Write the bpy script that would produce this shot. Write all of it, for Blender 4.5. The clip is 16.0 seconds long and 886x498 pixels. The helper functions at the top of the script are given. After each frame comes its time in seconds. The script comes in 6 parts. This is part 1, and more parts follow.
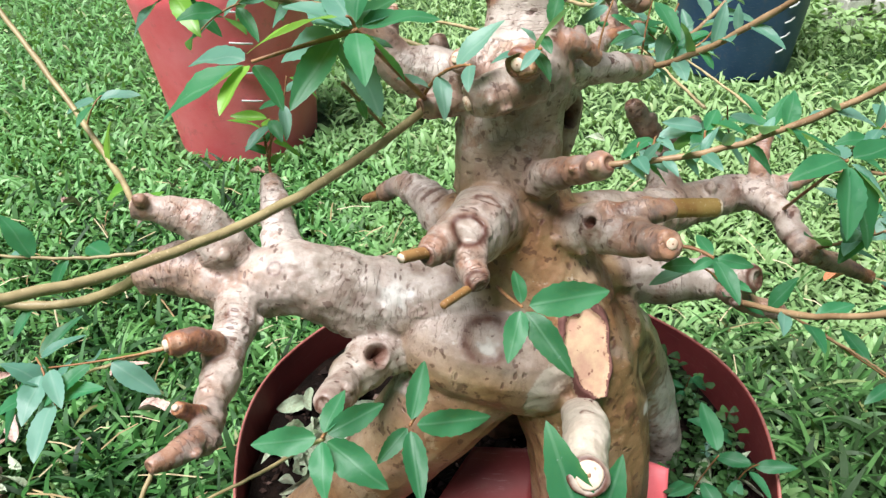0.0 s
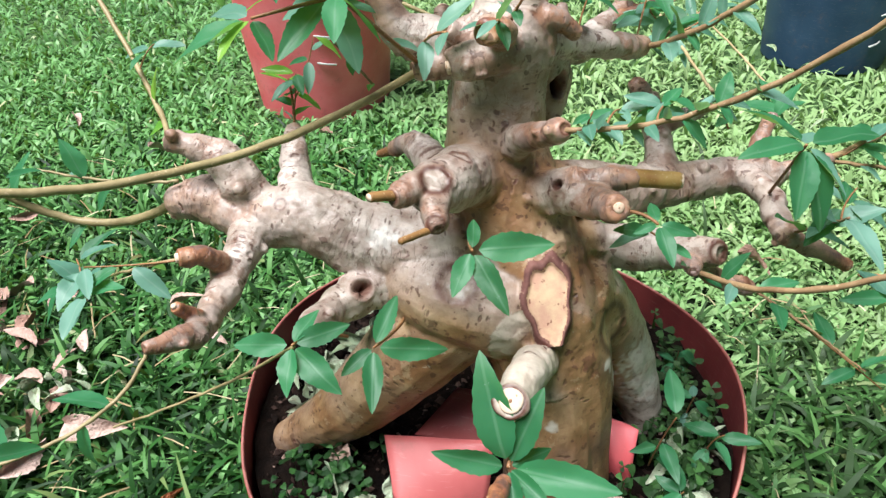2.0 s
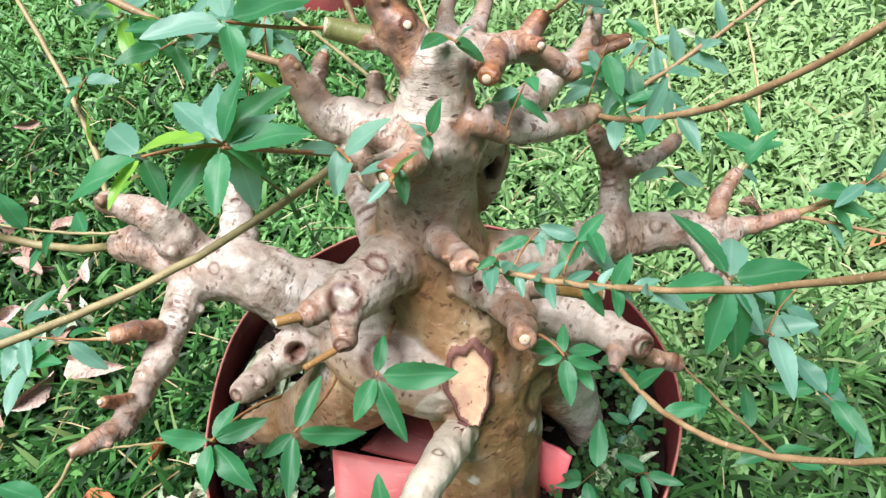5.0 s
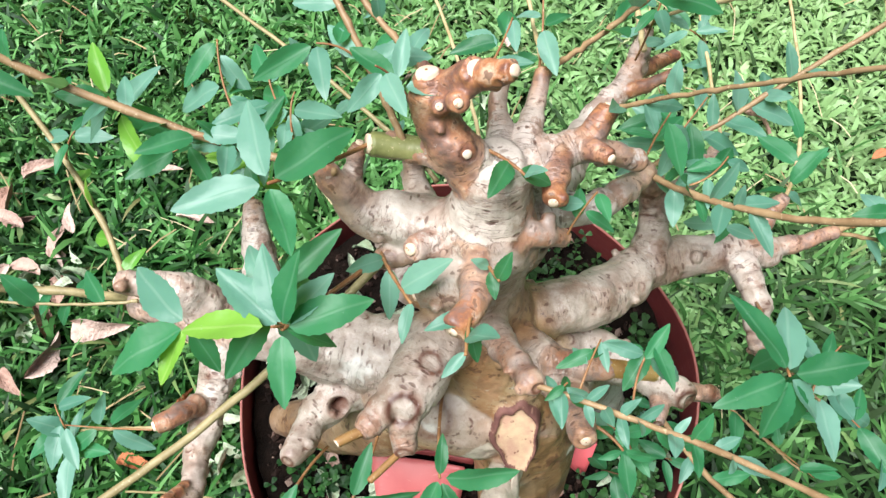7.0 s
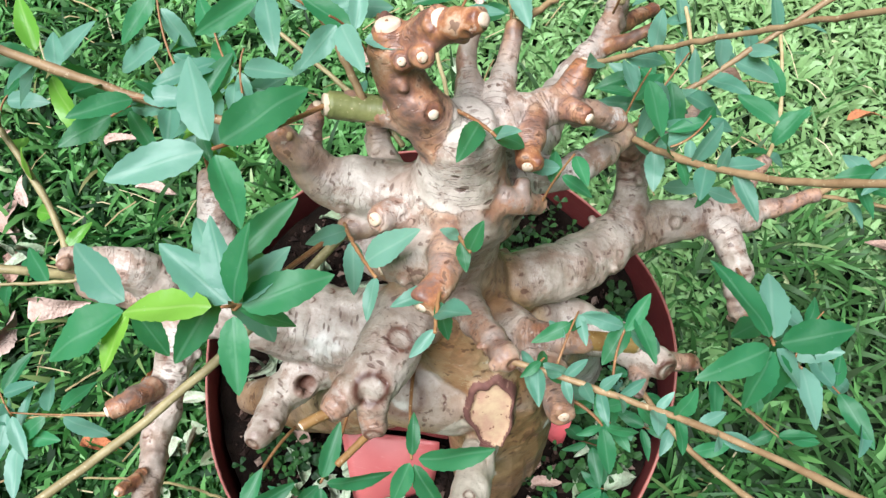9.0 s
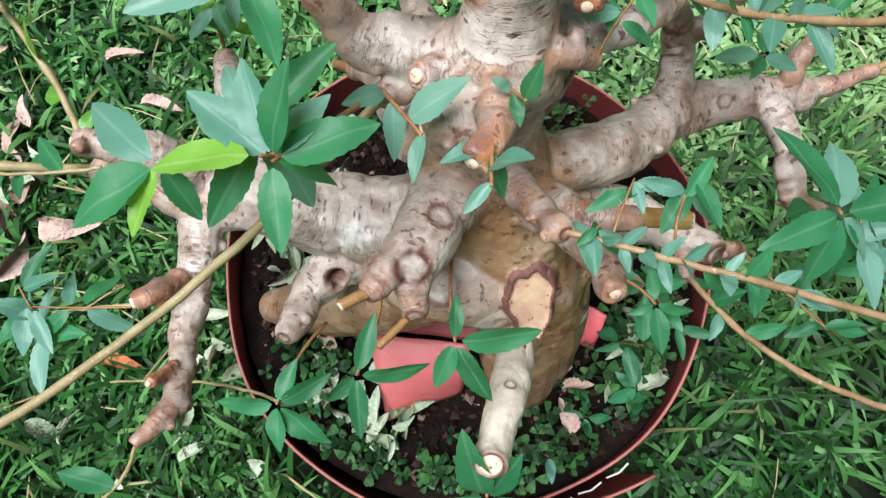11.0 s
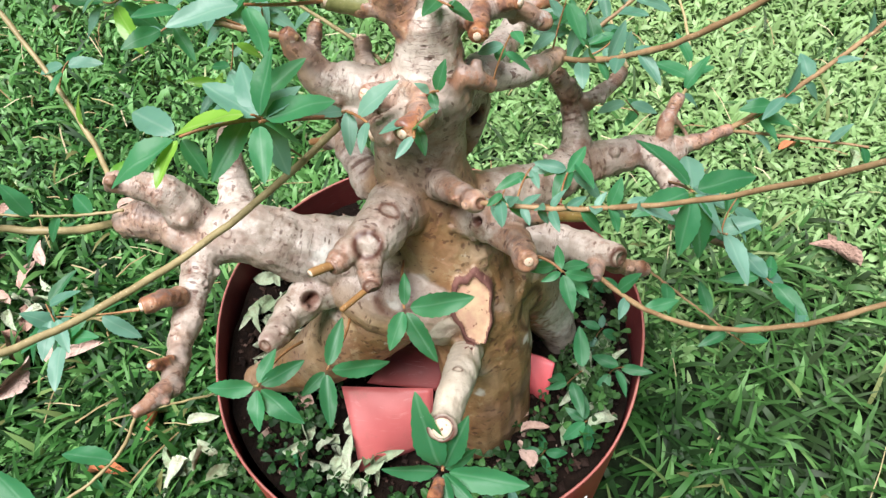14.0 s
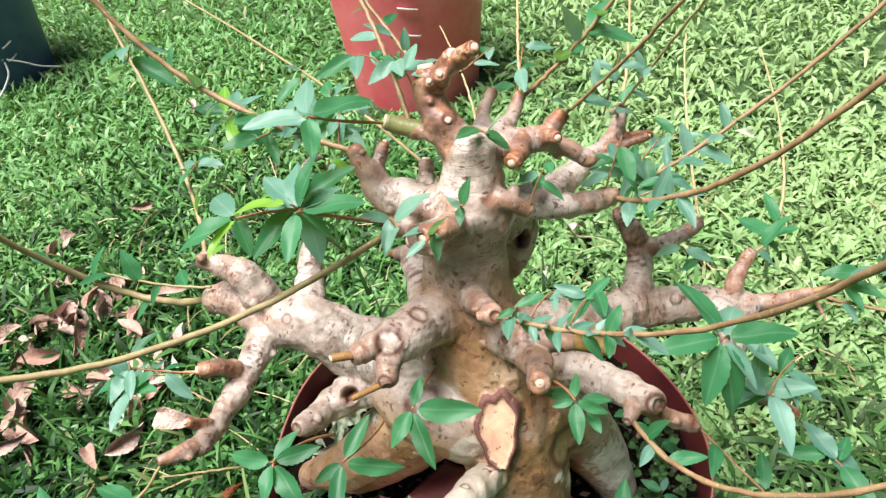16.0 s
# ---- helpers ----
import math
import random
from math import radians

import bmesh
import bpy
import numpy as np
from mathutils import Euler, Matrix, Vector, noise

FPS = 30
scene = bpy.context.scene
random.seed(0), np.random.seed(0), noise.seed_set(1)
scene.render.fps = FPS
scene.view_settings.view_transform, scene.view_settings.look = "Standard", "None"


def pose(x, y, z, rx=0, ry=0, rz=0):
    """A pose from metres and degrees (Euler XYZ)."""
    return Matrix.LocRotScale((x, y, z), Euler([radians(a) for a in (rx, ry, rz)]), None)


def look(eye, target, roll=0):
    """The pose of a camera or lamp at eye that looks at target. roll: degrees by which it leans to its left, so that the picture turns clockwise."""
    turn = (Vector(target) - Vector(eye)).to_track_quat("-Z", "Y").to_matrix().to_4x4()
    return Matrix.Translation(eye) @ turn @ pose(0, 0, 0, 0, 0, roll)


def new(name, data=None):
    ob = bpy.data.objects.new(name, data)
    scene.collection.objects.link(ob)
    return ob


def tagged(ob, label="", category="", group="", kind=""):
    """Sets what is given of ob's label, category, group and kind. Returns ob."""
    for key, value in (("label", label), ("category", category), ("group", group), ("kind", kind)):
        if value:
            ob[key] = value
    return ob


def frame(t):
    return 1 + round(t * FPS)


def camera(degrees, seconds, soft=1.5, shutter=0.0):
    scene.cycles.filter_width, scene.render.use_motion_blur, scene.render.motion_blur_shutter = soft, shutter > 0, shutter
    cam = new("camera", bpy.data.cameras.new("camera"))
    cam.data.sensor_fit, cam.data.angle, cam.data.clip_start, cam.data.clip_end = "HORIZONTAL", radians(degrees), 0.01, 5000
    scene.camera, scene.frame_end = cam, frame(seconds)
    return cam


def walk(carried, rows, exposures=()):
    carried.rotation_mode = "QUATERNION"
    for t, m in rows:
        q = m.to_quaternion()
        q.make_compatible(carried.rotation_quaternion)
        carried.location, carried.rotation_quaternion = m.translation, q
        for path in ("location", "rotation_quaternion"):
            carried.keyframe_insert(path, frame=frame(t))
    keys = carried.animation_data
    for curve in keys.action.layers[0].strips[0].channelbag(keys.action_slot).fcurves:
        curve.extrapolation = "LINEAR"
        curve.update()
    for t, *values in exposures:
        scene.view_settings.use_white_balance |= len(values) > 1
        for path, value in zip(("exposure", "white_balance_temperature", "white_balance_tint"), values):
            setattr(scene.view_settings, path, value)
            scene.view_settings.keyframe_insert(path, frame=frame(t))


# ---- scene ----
cam = camera(66.0, 16.0, soft=1.4)
METRES, EYE, TILT, LEAN, TURN = 1.35, 0.9, -34.0, 2.2, 0.0
ROWS = [
    (0.0, 0.0, 0.0, 0.0, 0.0, 0.0, -0.0),
    (0.5, 0.0135, -0.0318, 0.001, 1.2, -1.21, -1.5),
    (1.0, 0.018, -0.0615, 0.0055, 1.36, -1.17, -1.12),
    (1.5, 0.0343, -0.0707, -0.003, 2.04, -1.6, -1.86),
    (2.0, 0.0646, -0.0412, -0.0138, 6.88, -2.25, -5.03),
    (2.5, 0.1027, 0.012, 0.0083, 10.08, -4.71, -7.8),
    (3.0, 0.1209, 0.033, 0.0302, 10.16, -6.23, -9.65),
    (3.5, 0.1453, 0.0389, 0.0436, 12.61, -9.82, -12.23),
    (4.0, 0.1556, 0.0334, 0.0757, 15.43, -13.7, -12.87),
    (4.5, 0.148, 0.0155, 0.1091, 16.33, -17.12, -12.24),
    (5.0, 0.1144, -0.0077, 0.1474, 10.33, -16.28, -6.78),
    (5.2, 0.0977, -0.0105, 0.1576, 8.25, -15.96, -4.2),
    (7.3, 0.041, 0.0681, 0.2886, 5.86, -32.81, -6.21),
    (7.5, 0.041, 0.0692, 0.2945, 4.83, -33.35, -6.22),
    (8.0, 0.0392, 0.0745, 0.3045, 3.2, -32.35, -5.01),
    (8.5, 0.0411, 0.0821, 0.2858, 4.34, -32.91, -4.31),
    (9.0, 0.0439, 0.0822, 0.2645, 4.45, -33.16, -5.73),
    (9.5, 0.0419, 0.0815, 0.2518, 4.9, -34.93, -5.58),
    (10.0, 0.0351, 0.0842, 0.2385, 4.93, -36.82, -5.56),
    (10.2, 0.0317, 0.0848, 0.2314, 4.64, -37.59, -5.52),
    (12.3, 0.0243, 0.0198, 0.1785, 3.69, -38.13, -3.93),
    (12.5, 0.0152, -0.0059, 0.1656, 3.12, -37.24, -3.95),
    (13.0, 0.0134, -0.0542, 0.1519, 0.39, -31.76, -1.44),
    (13.5, 0.0293, -0.0692, 0.1481, -0.58, -25.79, -1.39),
    (14.0, 0.066, -0.0617, 0.1583, 1.94, -20.55, -2.76),
    (14.5, 0.1053, -0.0531, 0.1614, 4.81, -17.28, -4.31),
    (15.0, 0.1247, -0.0563, 0.1486, 10.12, -14.21, -6.96),
    (15.5, 0.1414, -0.0669, 0.1425, 14.05, -10.69, -8.0),
    (16.0, 0.1591, -0.0748, 0.1456, 17.24, -9.21, -7.32),
]
LIGHT = [(0.0, 0.84, 6250, 10), (4.0, 0.88, 6150, 8), (5.0, 0.90, 6200, 8), (8.0, 0.82, 6100, 5), (10.0, 0.62, 5850, 5), (12.5, 0.54, 6150, 9), (13.0, 0.54, 6150, 9), (14.0, 0.80, 6400, 10), (15.0, 0.96, 6550, 11), (16.0, 1.02, 6550, 11)]
walk(cam, [(t, pose(0, 0, EYE, TILT, LEAN, TURN) @ pose(METRES * x, METRES * y, METRES * z, 90 + pitch, roll, yaw)) for t, x, y, z, yaw, pitch, roll in ROWS], LIGHT)


# ---- light ----
world = bpy.data.worlds.new("overcast_sky")
world.use_nodes = True
scene.world = world
_sky = world.node_tree.nodes.new("ShaderNodeTexSky")
_sky.sky_type = "NISHITA"
_sky.sun_disc = False
_sky.sun_elevation = radians(70)
_sky.sun_rotation = radians(-70)
_sky.air_density, _sky.dust_density, _sky.ozone_density = 1.0, 4.0, 1.0
_bg = world.node_tree.nodes["Background"]
_bg.inputs["Strength"].default_value = 0.019
world.node_tree.links.new(_sky.outputs["Color"], _bg.inputs["Color"])
_sun = bpy.data.lights.new("sun", "SUN")
_sun.energy, _sun.angle, _sun.color = 5.2, radians(38), (1.0, 0.985, 0.97)
_so = new("sun", _sun)
_so.matrix_world = look((-1.1, -0.45, 5.0), (0.05, 0.5, 0.4))


# ---- materials ----
class Mat:
    """A small helper round a node tree."""

    def __init__(self, name, rough=0.7, spec=0.3):
        self.m = bpy.data.materials.new(name)
        self.m.use_nodes = True
        self.t = self.m.node_tree
        self.b = self.t.nodes["Principled BSDF"]
        self.out = self.t.nodes["Material Output"]
        self.b.inputs["Roughness"].default_value = rough
        self.b.inputs["Specular IOR Level"].default_value = spec
        self.tc = self.t.nodes.new("ShaderNodeTexCoord")

    def node(self, kind, **kw):
        n = self.t.nodes.new(kind)
        for k, v in kw.items():
            n.inputs[k].default_value = v
        return n

    def link(self, a, b):
        self.t.links.new(a, b)

    def noise(self, scale, detail=4, rough=0.6, coord="Object", stretch=None):
        n = self.node("ShaderNodeTexNoise", Scale=scale, Detail=detail, Roughness=rough)
        src = self.tc.outputs[coord]
        if stretch:
            mp = self.node("ShaderNodeMapping")
            mp.inputs["Scale"].default_value = stretch
            self.link(src, mp.inputs["Vector"])
            src = mp.outputs["Vector"]
        self.link(src, n.inputs["Vector"])
        return n.outputs["Fac"]

    def ramp(self, fac, stops):
        r = self.t.nodes.new("ShaderNodeValToRGB")
        e = r.color_ramp.elements
        while len(e) < len(stops):
            e.new(0.5)
        for el, (p, c) in zip(e, stops):
            el.position, el.color = p, (*c, 1)
        self.link(fac, r.inputs["Fac"])
        return r.outputs["Color"]

    def mix(self, fac, a, b, mode="MIX"):
        n = self.t.nodes.new("ShaderNodeMix")
        n.data_type, n.blend_type = "RGBA", mode
        for s, v in ((n.inputs[0], fac), (n.inputs[6], a), (n.inputs[7], b)):
            if isinstance(v, (int, float)):
                s.default_value = v
            elif isinstance(v, tuple):
                s.default_value = (*v, 1)
            else:
                self.link(v, s)
        return n.outputs[2]

    def math(self, op, a, b=0.0):
        n = self.t.nodes.new("ShaderNodeMath")
        n.operation = op
        for s, v in ((n.inputs[0], a), (n.inputs[1], b)):
            if isinstance(v, (int, float)):
                s.default_value = v
            else:
                self.link(v, s)
        return n.outputs[0]

    def attr(self, name):
        n = self.t.nodes.new("ShaderNodeAttribute")
        n.attribute_name = name
        return n.outputs["Fac"]

    def rand(self):
        return self.t.nodes.new("ShaderNodeObjectInfo").outputs["Random"]

    def island(self):
        return self.t.nodes.new("ShaderNodeNewGeometry").outputs["Random Per Island"]

    def color(self, c):
        if isinstance(c, tuple):
            self.b.inputs["Base Color"].default_value = (*c, 1)
        else:
            self.link(c, self.b.inputs["Base Color"])

    def bump(self, fac, strength=0.4, dist=0.002):
        n = self.node("ShaderNodeBump", Strength=strength, Distance=dist)
        self.link(fac, n.inputs["Height"])
        self.link(n.outputs["Normal"], self.b.inputs["Normal"])

    def rough(self, fac, lo, hi):
        n = self.node("ShaderNodeMapRange")
        n.inputs["To Min"].default_value, n.inputs["To Max"].default_value = lo, hi
        self.link(fac, n.inputs["Value"])
        self.link(n.outputs["Result"], self.b.inputs["Roughness"])

    def translucent(self, color, amount):
        tr = self.t.nodes.new("ShaderNodeBsdfTranslucent")
        if isinstance(color, tuple):
            tr.inputs["Color"].default_value = (*color, 1)
        else:
            self.link(color, tr.inputs["Color"])
        ms = self.t.nodes.new("ShaderNodeMixShader")
        ms.inputs[0].default_value = amount
        self.link(self.b.outputs[0], ms.inputs[1])
        self.link(tr.outputs[0], ms.inputs[2])
        self.link(ms.outputs[0], self.out.inputs["Surface"])


def bark_material():
    k = Mat("fig_bark", 0.5, 0.5)
    at = k.t.nodes.new("ShaderNodeAttribute")
    at.attribute_name = "limbco"

    def round_limb(kind, scale, stretch, detail=3):
        mp = k.node("ShaderNodeMapping")
        mp.inputs["Scale"].default_value = stretch
        k.link(at.outputs["Vector"], mp.inputs["Vector"])
        n = k.node(kind, Scale=scale)
        if kind == "ShaderNodeTexNoise":
            n.inputs["Detail"].default_value, n.inputs["Roughness"].default_value = detail, 0.65
        k.link(mp.outputs["Vector"], n.inputs["Vector"])
        return n.outputs[0]

    big = k.noise(12, 3, 0.55)
    mid = k.noise(44, 5, 0.62)
    fine = k.noise(230, 4, 0.7)
    base = k.ramp(mid, [(0.30, (0.185, 0.122, 0.092)), (0.42, (0.285, 0.218, 0.175)), (0.52, (0.375, 0.308, 0.260)), (0.62, (0.50, 0.415, 0.358)), (0.74, (0.65, 0.57, 0.51))])
    pale = k.ramp(big, [(0.44, (0, 0, 0)), (0.56, (1, 1, 1))])
    base = k.mix(k.math("MAXIMUM", k.math("MULTIPLY", pale, 0.4), k.math("MULTIPLY", k.math("MULTIPLY", k.attr("pale"), k.ramp(k.noise(40, 4, 0.7), [(0.36, (0.35, 0.35, 0.35)), (0.5, (1, 1, 1))])), 0.8)), base, (0.66, 0.57, 0.515))
    red = k.ramp(k.noise(30, 6, 0.72), [(0.52, (0, 0, 0)), (0.57, (1, 1, 1))])
    blush = k.math("MULTIPLY", k.attr("blush"), k.ramp(k.noise(70, 4, 0.7), [(0.36, (0.25, 0.25, 0.25)), (0.56, (1, 1, 1))]))
    base = k.mix(k.math("MAXIMUM", k.math("MULTIPLY", red, k.math("ADD", 0.22, k.math("MULTIPLY", k.attr("slim"), 0.5))), k.math("MULTIPLY", blush, 0.92)), base, (0.180, 0.076, 0.046))
    och = k.ramp(k.noise(18, 5, 0.65), [(0.30, (0.115, 0.056, 0.025)), (0.45, (0.25, 0.138, 0.062)), (0.57, (0.36, 0.218, 0.110)), (0.70, (0.47, 0.325, 0.195))])
    rust = k.ramp(k.noise(11, 4, 0.65), [(0.50, (0, 0, 0)), (0.60, (1, 1, 1))])
    och = k.mix(k.math("MULTIPLY", rust, 0.6), och, (0.23, 0.095, 0.040))
    flake = k.ramp(k.noise(26, 6, 0.75), [(0.585, (0, 0, 0)), (0.61, (1, 1, 1))])
    och = k.mix(k.math("MULTIPLY", flake, 0.5), och, (0.42, 0.30, 0.18))
    base = k.mix(k.attr("ochre"), base, och)
    young = k.ramp(k.noise(60, 5, 0.65), [(0.36, (0.085, 0.026, 0.016)), (0.46, (0.20, 0.064, 0.029)), (0.55, (0.36, 0.145, 0.058)), (0.66, (0.52, 0.33, 0.22))])
    base = k.mix(k.attr("young"), base, young)
    wr = round_limb("ShaderNodeTexNoise", 28.0, (1, 1, 5.5))
    line = k.ramp(k.math("ABSOLUTE", k.math("SUBTRACT", wr, 0.5)), [(0.004, (1, 1, 1)), (0.018, (0, 0, 0))])
    gate = k.ramp(k.noise(17, 3), [(0.46, (0, 0, 0)), (0.53, (1, 1, 1))])
    cracks = k.math("MULTIPLY", k.math("MULTIPLY", k.math("MULTIPLY", line, gate), k.math("SUBTRACT", 0.45, k.math("MULTIPLY", k.attr("ochre"), 0.38))), k.math("MINIMUM", 1.0, k.math("ADD", 1.15, k.attr("pale"))))
    dash = k.ramp(round_limb("ShaderNodeTexVoronoi", 62.0, (1, 1, 2.6)), [(0.15, (1, 1, 1)), (0.26, (0, 0, 0))])
    gate2 = k.ramp(k.noise(23, 3), [(0.50, (0, 0, 0)), (0.55, (1, 1, 1))])
    dashes = k.math("MULTIPLY", k.math("MULTIPLY", k.math("MULTIPLY", dash, gate2), 0.72), k.math("MINIMUM", 1.0, k.math("ADD", 1.1, k.attr("pale"))))
    eye = k.math("ADD", round_limb("ShaderNodeTexVoronoi", 34.0, (1, 1, 1.5)), k.math("MULTIPLY", k.math("SUBTRACT", k.noise(160, 3), 0.5), 0.16))
    gate3 = k.math("MULTIPLY", k.ramp(k.noise(31, 3), [(0.60, (0, 0, 0)), (0.63, (1, 1, 1))]), k.math("MINIMUM", 1.0, k.math("ADD", 1.1, k.attr("pale"))))
    rim = k.math("MULTIPLY", k.ramp(eye, [(0.06, (0, 0, 0)), (0.10, (1, 1, 1)), (0.15, (1, 1, 1)), (0.20, (0, 0, 0))]), gate3)
    core = k.math("MULTIPLY", k.ramp(eye, [(0.05, (1, 1, 1)), (0.08, (0, 0, 0))]), gate3)
    base = k.mix(k.math("MULTIPLY", rim, 0.85), base, (0.12, 0.04, 0.03))
    base = k.mix(k.math("MULTIPLY", core, 0.7), base, (0.55, 0.36, 0.26))
    base = k.mix(cracks, base, (0.10, 0.045, 0.03))
    base = k.mix(dashes, base, (0.085, 0.036, 0.025))
    lich = k.ramp(k.noise(14, 6, 0.8), [(0.65, (0, 0, 0)), (0.69, (1, 1, 1))])
    base = k.mix(k.math("MULTIPLY", lich, 0.42), base, (0.68, 0.66, 0.62))
    fleck = k.ramp(k.noise(75, 4, 0.75), [(0.66, (0, 0, 0)), (0.69, (1, 1, 1))])
    pit = k.ramp(k.noise(120, 2, 0.5), [(0.655, (0, 0, 0)), (0.68, (1, 1, 1))])
    base = k.mix(k.math("MULTIPLY", pit, 0.65), base, (0.07, 0.025, 0.016))
    chip = k.math("MULTIPLY", k.ramp(k.noise(62, 3, 0.6), [(0.625, (0, 0, 0)), (0.65, (1, 1, 1))]), k.math("MULTIPLY", k.attr("ochre"), 0.7))
    base = k.mix(chip, base, (0.085, 0.034, 0.020))
    base = k.mix(k.math("MULTIPLY", fleck, 0.28), base, (0.66, 0.63, 0.57))
    clean = k.math("MULTIPLY", k.math("MAXIMUM", k.math("MULTIPLY", k.attr("pale"), -1.0), 0.0), 0.72)
    base = k.mix(clean, base, k.mix(mid, (0.44, 0.37, 0.285), (0.60, 0.54, 0.45)))
    base = k.mix(k.math("MULTIPLY", k.attr("lichen"), 0.75), base, (0.70, 0.66, 0.61))
    base = k.mix(k.attr("mark"), base, (0.085, 0.030, 0.019))
    base = k.mix(k.math("MULTIPLY", k.ramp(fine, [(0.36, (1, 1, 1)), (0.46, (0, 0, 0))]), 0.2), base, (0.12, 0.06, 0.04))
    k.color(base)
    k.rough(mid, 0.34, 0.56)
    h = k.math("SUBTRACT", k.math("ADD", k.math("MULTIPLY", fine, 0.2), mid), k.math("MULTIPLY", k.math("ADD", cracks, dashes), 0.5))
    k.bump(k.math("SUBTRACT", h, k.math("MULTIPLY", rim, 0.4)), 0.8, 0.002)
    return k.m


def shoot_material(name, lo, hi):
    k = Mat(name, 0.5, 0.4)
    n = k.noise(60, 4, 0.6)
    c = k.ramp(n, [(0.3, lo), (0.7, hi)])
    sp = k.ramp(k.noise(400, 2), [(0.62, (0, 0, 0)), (0.7, (1, 1, 1))])
    k.color(k.mix(k.math("MULTIPLY", sp, 0.5), c, (0.6, 0.48, 0.3)))
    k.bump(k.noise(300, 3), 0.3, 0.0008)
    return k.m


def leaf_material(name, dark, light, vein, gloss=0.48, through_it=0.38):
    k = Mat(name, gloss, 0.45)
    r = k.rand()
    c = k.mix(r, dark, light)
    c = k.mix(k.math("MULTIPLY", k.noise(4, 3), 0.6), c, k.mix(0.5, c, light))
    sx = k.t.nodes.new("ShaderNodeSeparateXYZ")
    k.link(k.tc.outputs["Object"], sx.inputs[0])
    ax = k.math("ABSOLUTE", sx.outputs["X"])
    rib = k.ramp(ax, [(0.008, (1, 1, 1)), (0.02, (0, 0, 0))])
    c = k.mix(k.math("MULTIPLY", rib, 0.2), c, vein)
    spot = k.ramp(k.noise(30, 2), [(0.7, (0, 0, 0)), (0.78, (1, 1, 1))])
    c = k.mix(k.math("MULTIPLY", spot, 0.3), c, (0.5, 0.55, 0.5))
    k.color(c)
    k.bump(k.math("ADD", rib, k.math("MULTIPLY", k.noise(6, 2), 0.5)), 0.10, 0.010)
    k.translucent(k.mix(0.55, c, (0.34, 0.62, 0.08)), through_it)
    return k.m


def grass_material(name, stops, amount=0.22, lit=0.35, gloss=0.48, sheen=0.3):
    k = Mat(name, gloss, sheen)
    c = k.ramp(k.island(), stops)
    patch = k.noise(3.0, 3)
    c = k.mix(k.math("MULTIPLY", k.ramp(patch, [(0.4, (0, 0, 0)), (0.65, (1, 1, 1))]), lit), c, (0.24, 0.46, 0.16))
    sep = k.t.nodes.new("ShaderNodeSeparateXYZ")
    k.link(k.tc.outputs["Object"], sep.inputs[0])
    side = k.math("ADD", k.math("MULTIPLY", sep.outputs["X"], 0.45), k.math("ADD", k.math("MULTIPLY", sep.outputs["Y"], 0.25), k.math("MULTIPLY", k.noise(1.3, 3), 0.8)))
    # dry: brighter light on the right and back lawn, painted as paler grass.
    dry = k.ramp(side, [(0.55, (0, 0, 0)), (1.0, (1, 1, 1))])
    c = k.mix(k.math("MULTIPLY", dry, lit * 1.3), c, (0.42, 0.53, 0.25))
    k.color(c)
    k.translucent(k.mix(0.5, c, (0.3, 0.5, 0.06)), amount)
    return k.m


def plastic_material(name, c1, c2, rough=0.42):
    k = Mat(name, rough, 0.45)
    n = k.noise(6, 4, 0.6)
    c = k.ramp(n, [(0.35, c1), (0.7, c2)])
    dirt = k.ramp(k.noise(28, 6, 0.75), [(0.56, (0, 0, 0)), (0.72, (1, 1, 1))])
    c = k.mix(k.math("MULTIPLY", dirt, 0.3), c, (0.20, 0.12, 0.08))
    scr = k.ramp(k.noise(40, 3, 0.7, stretch=(1, 1, 14)), [(0.6, (0, 0, 0)), (0.75, (1, 1, 1))])
    c = k.mix(k.math("MULTIPLY", scr, 0.25), c, k.mix(0.6, c, (0.8, 0.6, 0.55)))
    k.color(c)
    k.rough(n, rough - 0.08, rough + 0.2)
    k.bump(k.noise(45, 4), 0.15, 0.002)
    return k.m


def soil_material():
    k = Mat("damp_soil", 0.9, 0.12)
    n = k.noise(45, 6, 0.75)
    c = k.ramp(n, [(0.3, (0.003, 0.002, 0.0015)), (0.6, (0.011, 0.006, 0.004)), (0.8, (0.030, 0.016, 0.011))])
    k.color(c)
    k.bump(k.noise(160, 5, 0.7), 0.8, 0.006)
    return k.m


def ground_material():
    k = Mat("lawn_soil", 0.9, 0.2)
    n = k.noise(18, 6, 0.7)
    # Soil near the tub is almost black, holding the shade between the blades.
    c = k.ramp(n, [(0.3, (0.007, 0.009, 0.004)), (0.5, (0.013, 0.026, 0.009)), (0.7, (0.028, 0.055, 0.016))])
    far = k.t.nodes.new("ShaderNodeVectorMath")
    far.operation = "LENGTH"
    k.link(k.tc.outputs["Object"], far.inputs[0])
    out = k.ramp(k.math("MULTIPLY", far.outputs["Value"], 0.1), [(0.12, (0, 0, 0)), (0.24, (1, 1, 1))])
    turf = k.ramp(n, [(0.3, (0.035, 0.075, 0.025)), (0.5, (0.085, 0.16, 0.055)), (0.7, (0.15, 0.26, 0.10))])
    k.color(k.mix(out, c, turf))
    k.bump(k.noise(90, 5, 0.7), 0.9, 0.02)
    return k.m


def dry_material(name, a, b):
    k = Mat(name, 0.65, 0.3)
    c = k.mix(k.rand(), a, b)
    n = k.noise(5, 5, 0.7)
    c = k.mix(k.math("MULTIPLY", k.ramp(n, [(0.45, (0, 0, 0)), (0.65, (1, 1, 1))]), 0.4), c, (0.2, 0.1, 0.065))
    k.color(c)
    k.bump(k.noise(16, 4), 0.5, 0.03)
    return k.m


